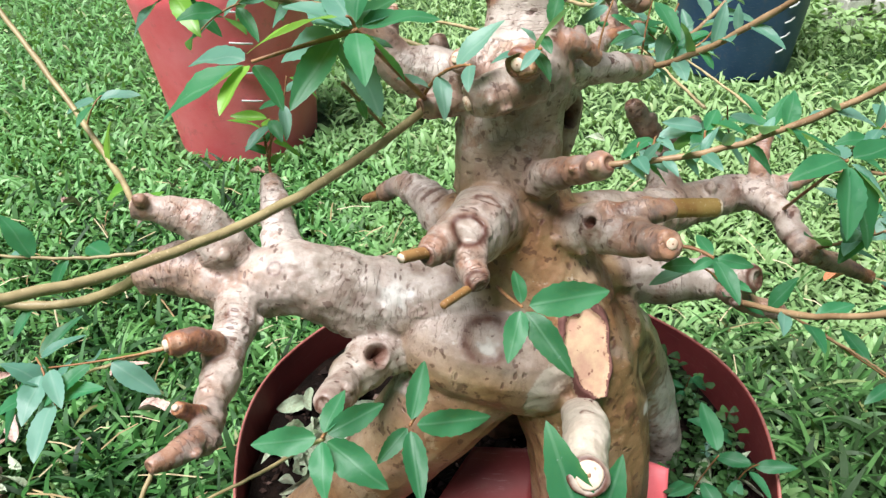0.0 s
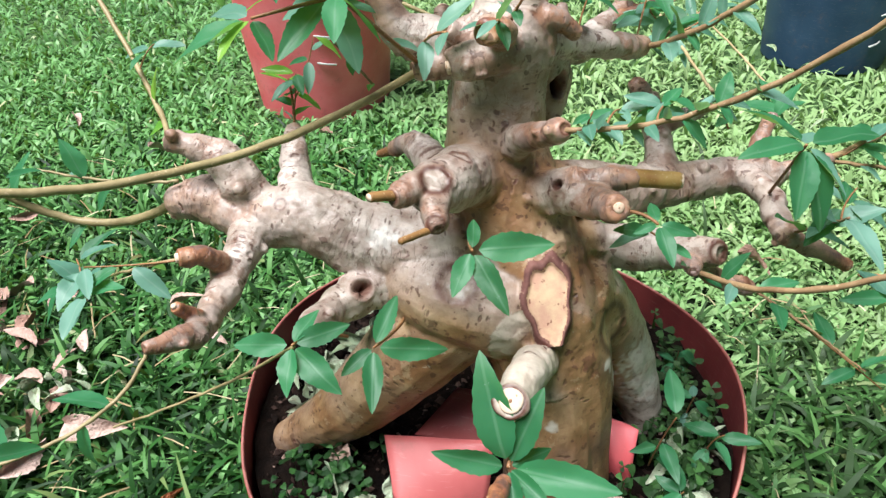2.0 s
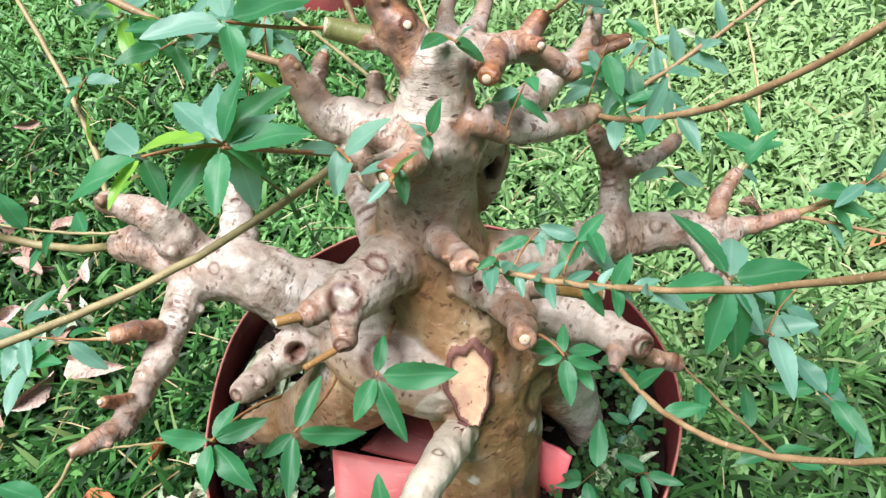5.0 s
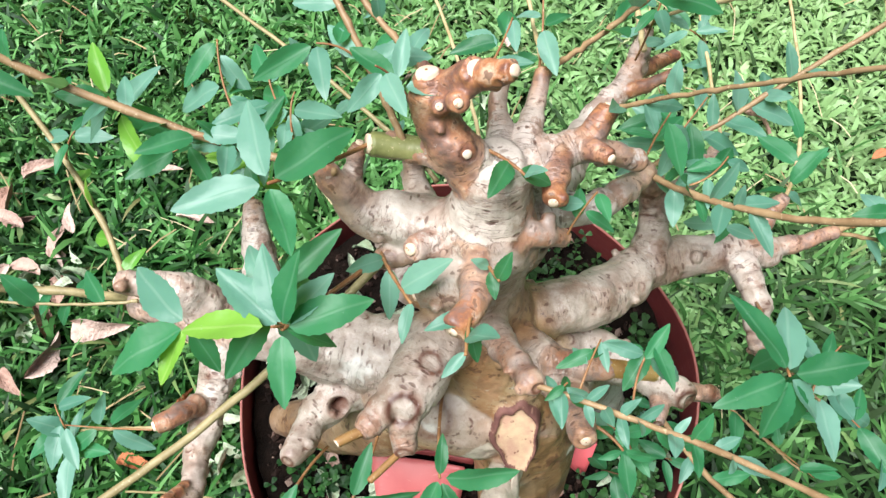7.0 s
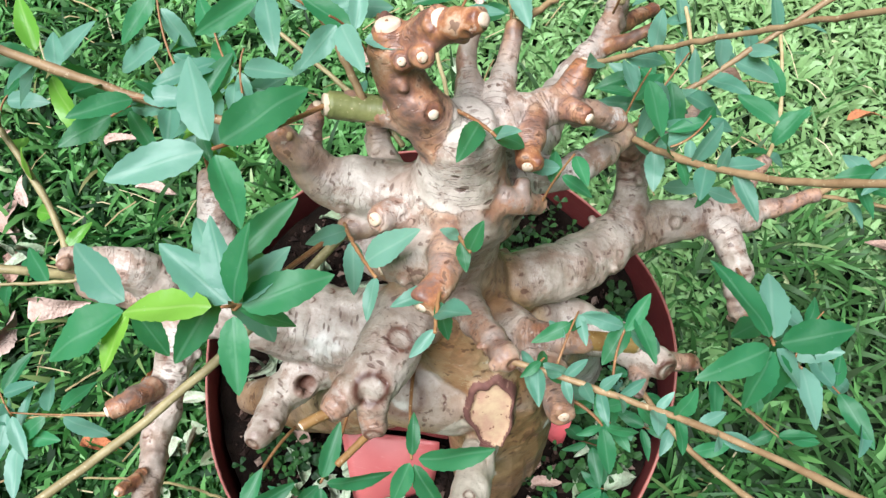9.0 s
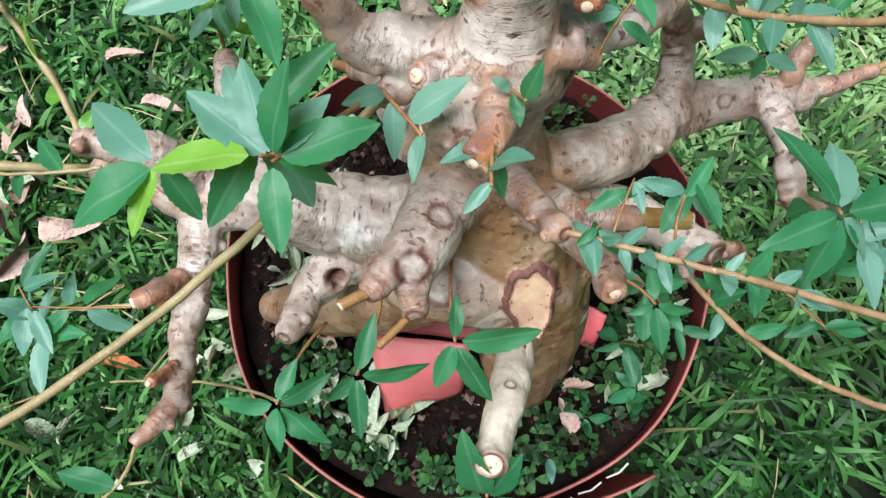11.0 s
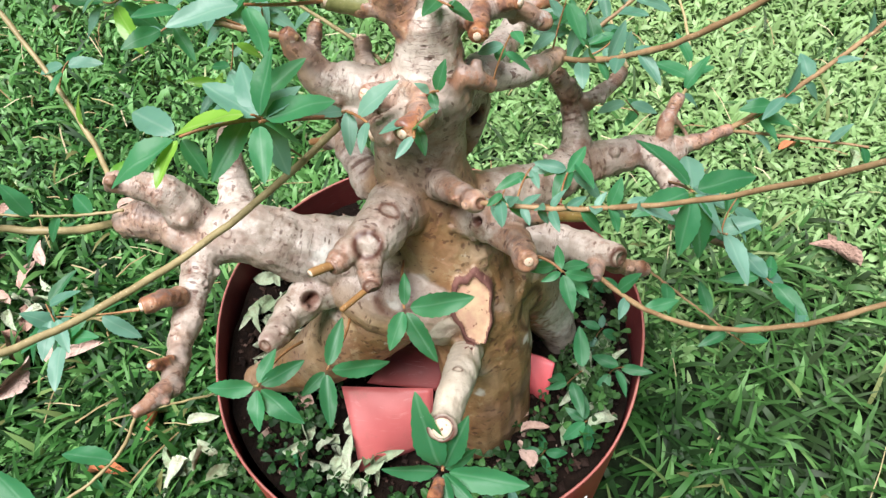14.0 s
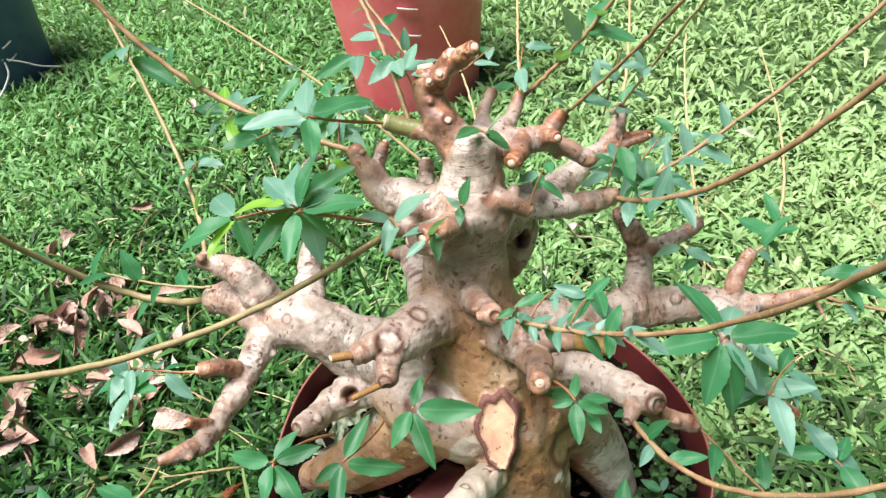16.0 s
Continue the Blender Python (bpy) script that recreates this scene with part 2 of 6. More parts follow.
def wood_material(name, a, b, speck):
    k = Mat(name, 0.7, 0.25)
    c = k.ramp(k.noise(70, 5, 0.65), [(0.35, a), (0.68, b)])
    s = k.ramp(k.noise(190, 2), [(0.64, (0, 0, 0)), (0.70, (1, 1, 1))])
    k.color(k.mix(k.math("MULTIPLY", s, 0.85), c, speck))
    k.bump(k.noise(240, 4), 0.4, 0.001)
    return k.m


BARK = bark_material()
SHOOT_BROWN = shoot_material("brown_shoot_bark", (0.20, 0.115, 0.055), (0.36, 0.235, 0.125))
SHOOT_OLIVE = shoot_material("olive_shoot_bark", (0.23, 0.175, 0.080), (0.40, 0.32, 0.165))
SHOOT_STRAW = shoot_material("straw_shoot_bark", (0.36, 0.26, 0.12), (0.56, 0.45, 0.26))
SHOOT_YELLOW = shoot_material("yellow_peg_bark", (0.27, 0.135, 0.038), (0.42, 0.27, 0.085))
SHOOT_ORANGE = shoot_material("orange_peg_bark", (0.19, 0.085, 0.028), (0.31, 0.17, 0.06))
SHOOT_GREEN = shoot_material("green_stub_bark", (0.13, 0.14, 0.045), (0.25, 0.24, 0.09))
SHOOT_RED = shoot_material("red_stem_bark", (0.19, 0.075, 0.03), (0.33, 0.17, 0.07))
LEAF = leaf_material("mature_leaf", (0.015, 0.11, 0.042), (0.05, 0.235, 0.098), (0.25, 0.42, 0.28))
LEAF_PALE = leaf_material("bluish_leaf", (0.075, 0.215, 0.15), (0.19, 0.37, 0.29), (0.4, 0.52, 0.42), 0.42)
LEAF_YOUNG = leaf_material("young_leaf", (0.10, 0.31, 0.035), (0.22, 0.42, 0.055), (0.5, 0.62, 0.25), 0.35, 0.35)
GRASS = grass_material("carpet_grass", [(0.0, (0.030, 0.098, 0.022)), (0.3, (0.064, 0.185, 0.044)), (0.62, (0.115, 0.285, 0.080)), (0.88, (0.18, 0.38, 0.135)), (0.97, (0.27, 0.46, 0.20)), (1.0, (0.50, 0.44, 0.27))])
# Long grass; its near-black greens also carry the shade round the tub.
GRASS_SHADED = grass_material("long_shady_grass", [(0.0, (0.003, 0.015, 0.004)), (0.35, (0.009, 0.042, 0.008)), (0.75, (0.030, 0.115, 0.022)), (0.97, (0.110, 0.25, 0.070)), (1.0, (0.16, 0.15, 0.06))], 0.12, 0.05, 0.5, 0.2)
# Clover greens kept near black to hold the shade over the tub's soil.
CLOVER = grass_material("shaded_clover_leaf", [(0.0, (0.003, 0.015, 0.004)), (0.6, (0.010, 0.043, 0.010)), (1.0, (0.050, 0.14, 0.035))], 0.12, 0.05, 0.5, 0.2)
RED = plastic_material("faded_red_plastic", (0.84, 0.13, 0.15), (0.92, 0.24, 0.26))
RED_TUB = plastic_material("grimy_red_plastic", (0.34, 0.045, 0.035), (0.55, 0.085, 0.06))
# Darker copy of the tub's red: grime, plus the shade inside the tub.
RED_GRIME_SHADED = plastic_material("grimy_shaded_red_plastic", (0.15, 0.025, 0.026), (0.30, 0.055, 0.052), 0.55)
RED_PINK = plastic_material("sun_faded_red_plastic", (0.43, 0.085, 0.085), (0.57, 0.15, 0.145))
RED_EDGE = plastic_material("cut_red_edge", (0.30, 0.085, 0.07), (0.46, 0.19, 0.16), 0.6)
BLUE = plastic_material("faded_blue_plastic", (0.020, 0.05, 0.11), (0.04, 0.085, 0.17))
# Lighter copy of the blue, making up for light missing on the tied drum.
BLUE_LIT = plastic_material("lit_blue_plastic", (0.045, 0.105, 0.23), (0.08, 0.16, 0.32))
SOIL = soil_material()
GROUND = ground_material()
DRY = dry_material("dry_brown_leaf", (0.42, 0.25, 0.19), (0.68, 0.50, 0.43))
WILTED = dry_material("wilted_green_leaf", (0.27, 0.38, 0.21), (0.55, 0.62, 0.46))
STRAW = grass_material("dry_straw_stalk", [(0.0, (0.30, 0.20, 0.10)), (0.5, (0.48, 0.38, 0.20)), (1.0, (0.62, 0.55, 0.36))], 0.1, 0.0)
RUST = dry_material("rusty_leaf", (0.45, 0.13, 0.05), (0.55, 0.22, 0.10))
CUT_WOOD = wood_material("fresh_cut_wood", (0.56, 0.38, 0.27), (0.74, 0.60, 0.47), (0.42, 0.20, 0.11))
SCAR_WOOD = wood_material("scar_wood", (0.49, 0.28, 0.20), (0.60, 0.43, 0.27), (0.17, 0.06, 0.04))
CALLUS = wood_material("callus_bark", (0.11, 0.045, 0.04), (0.22, 0.10, 0.08), (0.3, 0.16, 0.12))
PITH = wood_material("pith", (0.22, 0.11, 0.06), (0.32, 0.18, 0.10), (0.05, 0.02, 0.01))
STITCH = wood_material("wire", (0.55, 0.55, 0.53), (0.7, 0.7, 0.68), (0.4, 0.4, 0.4))
STONE = wood_material("whitewashed_brick", (0.50, 0.48, 0.42), (0.68, 0.66, 0.6), (0.2, 0.2, 0.16))
MORTAR = wood_material("mortar", (0.16, 0.15, 0.12), (0.25, 0.23, 0.2), (0.1, 0.1, 0.08))
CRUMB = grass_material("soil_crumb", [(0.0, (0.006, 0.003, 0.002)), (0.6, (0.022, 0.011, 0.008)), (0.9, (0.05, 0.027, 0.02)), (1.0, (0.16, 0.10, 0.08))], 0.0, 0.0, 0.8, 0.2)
PEBBLE = dry_material("gravel_bit", (0.20, 0.13, 0.10), (0.42, 0.31, 0.26))


# ---- mesh helpers ----
def finish(name, bm, material, smooth=True):
    me = bpy.data.meshes.new(name)
    bm.normal_update()
    bm.to_mesh(me)
    bm.free()
    me.materials.append(material)
    if smooth:
        me.shade_smooth()
    return me


def part(name, bm, material, parent, label="", smooth=True):
    """One mesh object under a thing or under a part."""
    me = bm if isinstance(bm, bpy.types.Mesh) else finish(name, bm, material, smooth)
    ob = new(name, me)
    ob.parent = parent
    if label:
        ob["label"] = label
    return ob


def thing(name, at, label, category, group=""):
    ob = new(name)
    ob.location = at
    ob.empty_display_size = 0.05
    bpy.context.view_layer.update()
    return tagged(ob, label, category, group)


def raw_mesh(name, verts, faces, material, smooth=True):
    me = bpy.data.meshes.new(name)
    me.from_pydata(verts, [], faces)
    me.materials.append(material)
    if smooth:
        me.shade_smooth()
    me.update()
    return me


def spline(pts, step):
    """Catmull-Rom through rows of x, y, z, r."""
    p = [np.array(q, float) for q in pts]
    p = [2 * p[0] - p[1]] + p + [2 * p[-1] - p[-2]]
    out = []
    for a, b, c, d in zip(p, p[1:], p[2:], p[3:]):
        n = max(2, int(np.linalg.norm((c - b)[:3]) / step))
        for i in range(n):
            s = i / n
            q = 0.5 * (2 * b + (c - a) * s + (2 * a - 5 * b + 4 * c - d) * s * s + (3 * b - a - 3 * c + d) * s ** 3)
            q[3] = b[3] + (c[3] - b[3]) * s
            out.append(q)
    out.append(p[-2])
    return out


def frames_along(q):
    """A tangent, a side and an up for each row of a line."""
    pos = np.array(q)[:, :3]
    tan = np.gradient(pos, axis=0)
    tan /= np.linalg.norm(tan, axis=1)[:, None] + 1e-12
    u = np.cross(tan[0], (0.3, 0.1, 1.0))
    rows = []
    for t in tan:
        u = u - t * np.dot(u, t)
        u /= np.linalg.norm(u) + 1e-12
        rows.append((t, u, np.cross(t, u)))
    return rows


def add_tube(bm, q, sides=12, rounded=True, wobble=0.0, rng=None):
    """A closed tube along rows of x, y, z, r."""
    rows = frames_along(q)
    rings = []
    line = list(zip(q, rows))
    if rounded:
        q0, f0 = line[0]
        q1, f1 = line[-1]
        first = np.append(q0[:3] - f0[0] * q0[3] * 0.5, q0[3] * 0.65)
        last = np.append(q1[:3] + f1[0] * q1[3] * 0.4, q1[3] * 0.7)
        line = [(first, f0)] + line + [(last, f1)]
    for row, (t, u, v) in line:
        ring = []
        for i in range(sides):
            a = 2 * math.pi * i / sides
            r = row[3] * (1 + (rng.uniform(-wobble, wobble) if rng else 0))
            ring.append(bm.verts.new(Vector(row[:3] + r * (math.cos(a) * u + math.sin(a) * v))))
        rings.append(ring)
    for a, b in zip(rings, rings[1:]):
        for i in range(sides):
            bm.faces.new((a[i], a[(i + 1) % sides], b[(i + 1) % sides], b[i]))
    bm.faces.new(rings[0][::-1])
    bm.faces.new(rings[-1])


# ---- ground ----
def ground_sheet():
    bm = bmesh.new()
    bmesh.ops.create_grid(bm, x_segments=90, y_segments=90, size=1.0)
    for v in bm.verts:
        s = math.hypot(v.co.x, v.co.y)
        k = 4.0 + 80.0 * s ** 3
        v.co.x, v.co.y = v.co.x * k, v.co.y * k + 1.0
        near = max(0.0, 1 - abs(math.hypot(v.co.x, v.co.y - 1)) / 9)
        v.co.z = -0.012 + 0.016 * near * noise.noise(Vector((v.co.x * 1.7, v.co.y * 1.7, 0.3)))
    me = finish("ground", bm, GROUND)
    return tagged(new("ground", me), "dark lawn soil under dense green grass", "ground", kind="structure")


ground_sheet()


def grass_field(name, count, x0, x1, y0, y1, seed, len_lo, len_hi, wid_lo, wid_hi, keep, material, segs=4):
    rng = np.random.default_rng(seed)
    x, y = rng.uniform(x0, x1, count), rng.uniform(y0, y1, count)
    ok = keep(x, y, rng)
    x, y = x[ok], y[ok]
    n = len(x)
    tuft = np.stack([x, y], 1)
    az = rng.uniform(0, 2 * np.pi, n)
    length = rng.uniform(len_lo, len_hi, n) * (0.75 + 0.5 * rng.random(n))
    width = rng.uniform(wid_lo, wid_hi, n)
    lean0 = rng.uniform(0.2, 1.15, n)
    curl = rng.uniform(0.4, 1.9, n)
    dirx, diry = np.cos(az), np.sin(az)
    roll = rng.uniform(-0.6, 0.6, n)
    px, py, pz = tuft[:, 0].copy(), tuft[:, 1].copy(), np.full(n, -0.006) + rng.uniform(0, 0.012, n)
    verts = np.zeros((n, segs * 2 + 1, 3))
    prof = np.array([0.55, 1.0, 0.95, 0.7, 0.5, 0.35])[:segs]
    for k in range(segs):
        ang = lean0 + curl * k / segs
        w = width * prof[k] * 0.5
        sx, sy, sz = -diry * np.cos(roll), dirx * np.cos(roll), np.sin(roll)
        verts[:, 2 * k] = np.stack([px - sx * w, py - sy * w, pz - sz * w], 1)
        verts[:, 2 * k + 1] = np.stack([px + sx * w, py + sy * w, pz + sz * w], 1)
        st = length / segs
        px, py, pz = px + dirx * np.sin(ang) * st, py + diry * np.sin(ang) * st, pz + np.cos(ang) * st
        pz = np.maximum(pz, 0.004)
    verts[:, segs * 2] = np.stack([px, py, pz], 1)
    per = segs * 2 + 1
    base = (np.arange(n) * per)[:, None]
    quads = np.concatenate([base + np.array([[2 * k, 2 * k + 1, 2 * k + 3, 2 * k + 2]]) for k in range(segs - 1)], 0)
    tris = base + np.array([[2 * segs - 2, 2 * segs - 1, 2 * segs]])
    loops = np.concatenate([quads.ravel(), tris.ravel()])
    starts = np.concatenate([np.arange(len(quads)) * 4, len(quads) * 4 + np.arange(len(tris)) * 3])
    me = bpy.data.meshes.new(name)
    me.vertices.add(n * per)
    me.vertices.foreach_set("co", verts.astype(np.float32).ravel())
    me.loops.add(len(loops))
    me.loops.foreach_set("vertex_index", loops.astype(np.int32))
    me.polygons.add(len(starts))
    me.polygons.foreach_set("loop_start", starts.astype(np.int32))
    me.update(calc_edges=True)
    me.validate()
    me.shade_smooth()
    me.materials.append(material)
    return new(name, me)


POT_X, POT_Y, POT_R, POT_Z = 0.039, 0.502, 0.2846, 0.317
DRUMS = [(-0.66, 2.06, 0.245), (1.06, 2.56, 0.245), (-2.44, 1.86, 0.26)]


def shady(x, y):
    """How far a spot takes the longer grass, darkened for shade round the tub's front."""
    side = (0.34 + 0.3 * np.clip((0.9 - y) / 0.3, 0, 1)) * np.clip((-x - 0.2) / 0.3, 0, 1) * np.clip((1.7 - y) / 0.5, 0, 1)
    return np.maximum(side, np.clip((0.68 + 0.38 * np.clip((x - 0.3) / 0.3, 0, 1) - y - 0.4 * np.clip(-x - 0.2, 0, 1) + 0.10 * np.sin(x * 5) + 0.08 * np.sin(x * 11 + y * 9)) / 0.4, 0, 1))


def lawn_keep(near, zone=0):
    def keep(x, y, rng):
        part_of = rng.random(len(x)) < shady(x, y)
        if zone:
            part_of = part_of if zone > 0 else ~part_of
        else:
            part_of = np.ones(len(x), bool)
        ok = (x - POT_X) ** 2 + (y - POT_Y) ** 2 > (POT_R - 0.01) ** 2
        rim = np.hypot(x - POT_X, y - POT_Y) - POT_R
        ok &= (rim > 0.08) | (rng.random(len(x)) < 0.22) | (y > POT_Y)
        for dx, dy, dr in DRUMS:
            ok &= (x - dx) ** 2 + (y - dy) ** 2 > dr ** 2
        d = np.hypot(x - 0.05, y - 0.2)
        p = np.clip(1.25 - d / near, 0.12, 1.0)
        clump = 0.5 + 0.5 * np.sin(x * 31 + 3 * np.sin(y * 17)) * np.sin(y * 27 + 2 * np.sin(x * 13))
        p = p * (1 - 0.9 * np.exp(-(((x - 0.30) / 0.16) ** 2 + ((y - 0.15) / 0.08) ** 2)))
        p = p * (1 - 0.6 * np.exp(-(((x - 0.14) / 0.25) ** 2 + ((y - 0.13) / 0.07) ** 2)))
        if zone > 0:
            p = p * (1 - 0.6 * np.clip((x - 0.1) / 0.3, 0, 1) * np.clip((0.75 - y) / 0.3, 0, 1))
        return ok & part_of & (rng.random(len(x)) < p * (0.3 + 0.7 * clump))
    return keep


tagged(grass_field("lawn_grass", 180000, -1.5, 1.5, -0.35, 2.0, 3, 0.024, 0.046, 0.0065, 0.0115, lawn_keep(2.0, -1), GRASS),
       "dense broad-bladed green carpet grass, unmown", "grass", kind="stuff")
tagged(grass_field("shady_grass", 92000, -1.5, 1.5, -0.35, 1.8, 13, 0.045, 0.105, 0.0055, 0.0125, lawn_keep(2.0, 1), GRASS_SHADED),
       "longer green grass round the tub, its colour darkened for shade", "grass", kind="stuff")
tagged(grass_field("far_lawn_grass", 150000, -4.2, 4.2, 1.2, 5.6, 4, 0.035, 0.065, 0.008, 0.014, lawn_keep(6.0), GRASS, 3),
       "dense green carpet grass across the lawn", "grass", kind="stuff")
tagged(grass_field("side_lawn_grass", 70000, -4.2, -1.2, -0.6, 2.4, 5, 0.035, 0.065, 0.007, 0.011, lawn_keep(5.0), GRASS, 3),
       "dense green carpet grass beside the pot", "grass", kind="stuff")
tagged(grass_field("long_grass", 6000, -1.3, 1.5, -0.35, 1.9, 6, 0.07, 0.13, 0.006, 0.010, lawn_keep(1.6), GRASS_SHADED, 5),
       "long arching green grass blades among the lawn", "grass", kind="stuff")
tagged(grass_field("back_lawn_grass", 36000, -2.6, 2.6, -1.9, -0.33, 8, 0.035, 0.065, 0.008, 0.014, lawn_keep(6.0), GRASS, 3),
       "dense green carpet grass in front of the tub", "grass", kind="stuff")
tagged(grass_field("right_lawn_grass", 18000, 1.45, 3.2, -0.35, 2.2, 9, 0.035, 0.065, 0.008, 0.014, lawn_keep(6.0), GRASS, 3),
       "dense green carpet grass on the open lawn", "grass", kind="stuff")


def outer_keep(x, y, rng):
    """The lawn out of reach, thinning with its distance."""
    near = ((x > -4.2) & (x < 4.2) & (y > 2.0) & (y < 5.6)) | ((x > -4.2) & (x < -1.2) & (y > -0.6) & (y < 2.4)) | ((x > -1.5) & (x < 1.5) & (y > -0.35) & (y < 2.1))
    d = np.hypot(x, y - 1.0)
    return ~near & (rng.random(len(x)) < np.clip(1.35 - d / 8.0, 0, 1)) & (np.hypot(x - 1.8, y - 2.9) > 0.35)


tagged(grass_field("outer_lawn_grass", 210000, -9.0, 9.0, -8.0, 10.0, 7, 0.05, 0.085, 0.014, 0.024, outer_keep, GRASS, 2),
       "green carpet grass of the lawn all around", "grass", kind="stuff")


# ---- pot ----
def potting_tub():
    tub = thing("plant_tub", (POT_X, POT_Y, 0), "low round tub of bent faded red plastic sheet on the grass", "pot")
    bm = bmesh.new()
    thick = 0.0035
    a0, a1 = radians(-440), radians(-45)
    n = 130
    rows = []
    for i in range(n + 1):
        s = i / n
        a = a1 + (a0 - a1) * s
        outer = 0.006 * (1 - s)
        flare = 0.0
        if i < 20:
            flare = 0.030 * ((20 - i) / 20) ** 2
        wob = 0.004 * math.sin(3 * a + 0.6) + 0.002 * math.sin(7 * a)
        ring = []
        for z, dr in ((-0.01, 0.006), (0.1, 0.004), (0.2, 0.002), (POT_Z + 0.002 * math.sin(5 * a), 0.0)):
            r = POT_R + dr + outer + wob * z / POT_Z + flare * (0.6 + 0.4 * z / POT_Z)
            ring.append((r, z))
        rows.append((a, ring))
    grid = []
    for a, ring in rows:
        col = []
        for r, z in ring:
            col.append(bm.verts.new((r * math.cos(a), r * math.sin(a), z)))
        for r, z in ring[::-1]:
            col.append(bm.verts.new(((r - thick) * math.cos(a), (r - thick) * math.sin(a), z)))
        grid.append(col)
    m = len(grid[0])
    for c, d in zip(grid, grid[1:]):
        for j in range(m):
            bm.faces.new((c[j], d[j], d[(j + 1) % m], c[(j + 1) % m]))
    bm.faces.new(grid[0])
    bm.faces.new(grid[-1][::-1])
    wall = part("tub_wall", bm, RED_TUB, tub, "faded red plastic sheet, overlapping at a seam", smooth=False)
    wall.data.materials.append(RED_GRIME_SHADED)
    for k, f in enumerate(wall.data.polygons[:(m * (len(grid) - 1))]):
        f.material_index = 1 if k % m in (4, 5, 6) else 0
    bm = bmesh.new()
    q = []
    for a, ring in rows:
        r, z = ring[-1]
        q.append(np.array(((r - thick / 2) * math.cos(a), (r - thick / 2) * math.sin(a), z + 0.0004, 0.0016)))
    add_tube(bm, q, 6, False)
    part("cut_rim", bm, RED_EDGE, tub, "pale sawn rim of the plastic sheet")
    for k in range(4):
        bm = bmesh.new()
        a = radians(-52 - 7 * k)
        z = 0.285 - 0.006 * k
        r = POT_R + 0.008
        p0 = np.array((r * math.cos(a), r * math.sin(a), z, 0.0012))
        p1 = np.array((r * math.cos(a + 0.09), r * math.sin(a + 0.09), z + 0.012, 0.0012))
        add_tube(bm, [p0, (p0 + p1) / 2 + np.array((0.002, -0.002, 0, 0)), p1], 6)
        part("wire_stitch", bm, STITCH, tub, "thin pale wire stitch")
    return tub


potting_tub()


def soil_z(x, y):
    """The soil's height in the tub, banked up towards the front."""
    r = math.hypot(x - POT_X, y - POT_Y)
    bank = 0.020 * min(1.0, max(0.0, (0.42 - y) / 0.15))
    bank -= 0.022 * math.exp(-((x - 0.01) / 0.055) ** 2 - ((y - 0.325) / 0.035) ** 2)
    return 0.272 + bank + 0.012 * noise.noise(Vector((x * 22, y * 22, 1))) + 0.014 * max(0, 1 - r / 0.16)


def soil_bed():
    verts, faces = [(POT_X, POT_Y, 0.285)], []
    rings, seg = 34, 96
    for i in range(1, rings + 1):
        for j in range(seg):
            a = 2 * math.pi * j / seg
            r = (POT_R - 0.007) * i / rings
            x, y = POT_X + r * math.cos(a), POT_Y + r * math.sin(a)
            z = soil_z(x, y) + 0.010 * noise.noise(Vector((x * 70, y * 70, 4)))
            verts.append((x, y, z))
    for j in range(seg):
        faces.append((0, 1 + j, 1 + (j + 1) % seg))
    for i in range(rings - 1):
        for j in range(seg):
            a, b = 1 + i * seg + j, 1 + i * seg + (j + 1) % seg
            faces.append((a, a + seg, b + seg, b))
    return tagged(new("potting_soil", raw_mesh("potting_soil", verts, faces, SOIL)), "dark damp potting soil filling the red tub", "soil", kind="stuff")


soil_bed()


# ---- the tree ----
tree = thing("fig_tree", (0.1, 0.42, 0.27), "hard-pruned old fig with a gnarled grey-brown trunk and sparse green shoots", "tree")
bpy.context.view_layer.update()
BOUGHS = []


def limb(kind, label, rows, ochre=0.0, young=0.0, cut=False, tip_young=0.0):
    """Notes a limb: rows of x, y, z, r; how ochre and how young its bark is, and whether its end is sawn."""
    BOUGHS.append((kind, label, rows, ochre, young, cut, tip_young))


limb("trunk", "gnarled trunk, ochre below and grey above", [
    (0.122, 0.405, 0.24, 0.058), (0.118, 0.412, 0.33, 0.054), (0.112, 0.425, 0.41, 0.055), (0.093, 0.446, 0.48, 0.062), (0.072, 0.468, 0.54, 0.056),
    (0.050, 0.488, 0.60, 0.050), (0.043, 0.498, 0.65, 0.043), (0.046, 0.503, 0.69, 0.040), (0.053, 0.503, 0.728, 0.039), (0.054, 0.508, 0.748, 0.030), (0.054, 0.513, 0.764, 0.027), (0.053, 0.517, 0.785, 0.026)], 1.0)
# roots
limb("root", "thick ochre root sinking into the soil", [(0.075, 0.452, 0.50, 0.050), (0.02, 0.440, 0.485, 0.052), (-0.035, 0.425, 0.43, 0.046), (-0.096, 0.422, 0.355, 0.037), (-0.15, 0.425, 0.305, 0.027), (-0.19, 0.428, 0.272, 0.02)], 0.9)
limb("root", "broad brown root with a pale flank beside the trunk", [(0.11, 0.46, 0.50, 0.05), (0.150, 0.492, 0.44, 0.044), (0.183, 0.508, 0.37, 0.037), (0.210, 0.508, 0.31, 0.026), (0.222, 0.508, 0.27, 0.022)], 0.75)
limb("root", "ochre root behind the trunk", [(0.07, 0.49, 0.5, 0.05), (0.06, 0.54, 0.38, 0.045), (0.05, 0.57, 0.27, 0.04)], 0.8)
limb("root", "ochre buttress at the trunk's foot", [(0.10, 0.42, 0.45, 0.045), (0.11, 0.385, 0.36, 0.042), (0.115, 0.37, 0.27, 0.04)], 1.0)
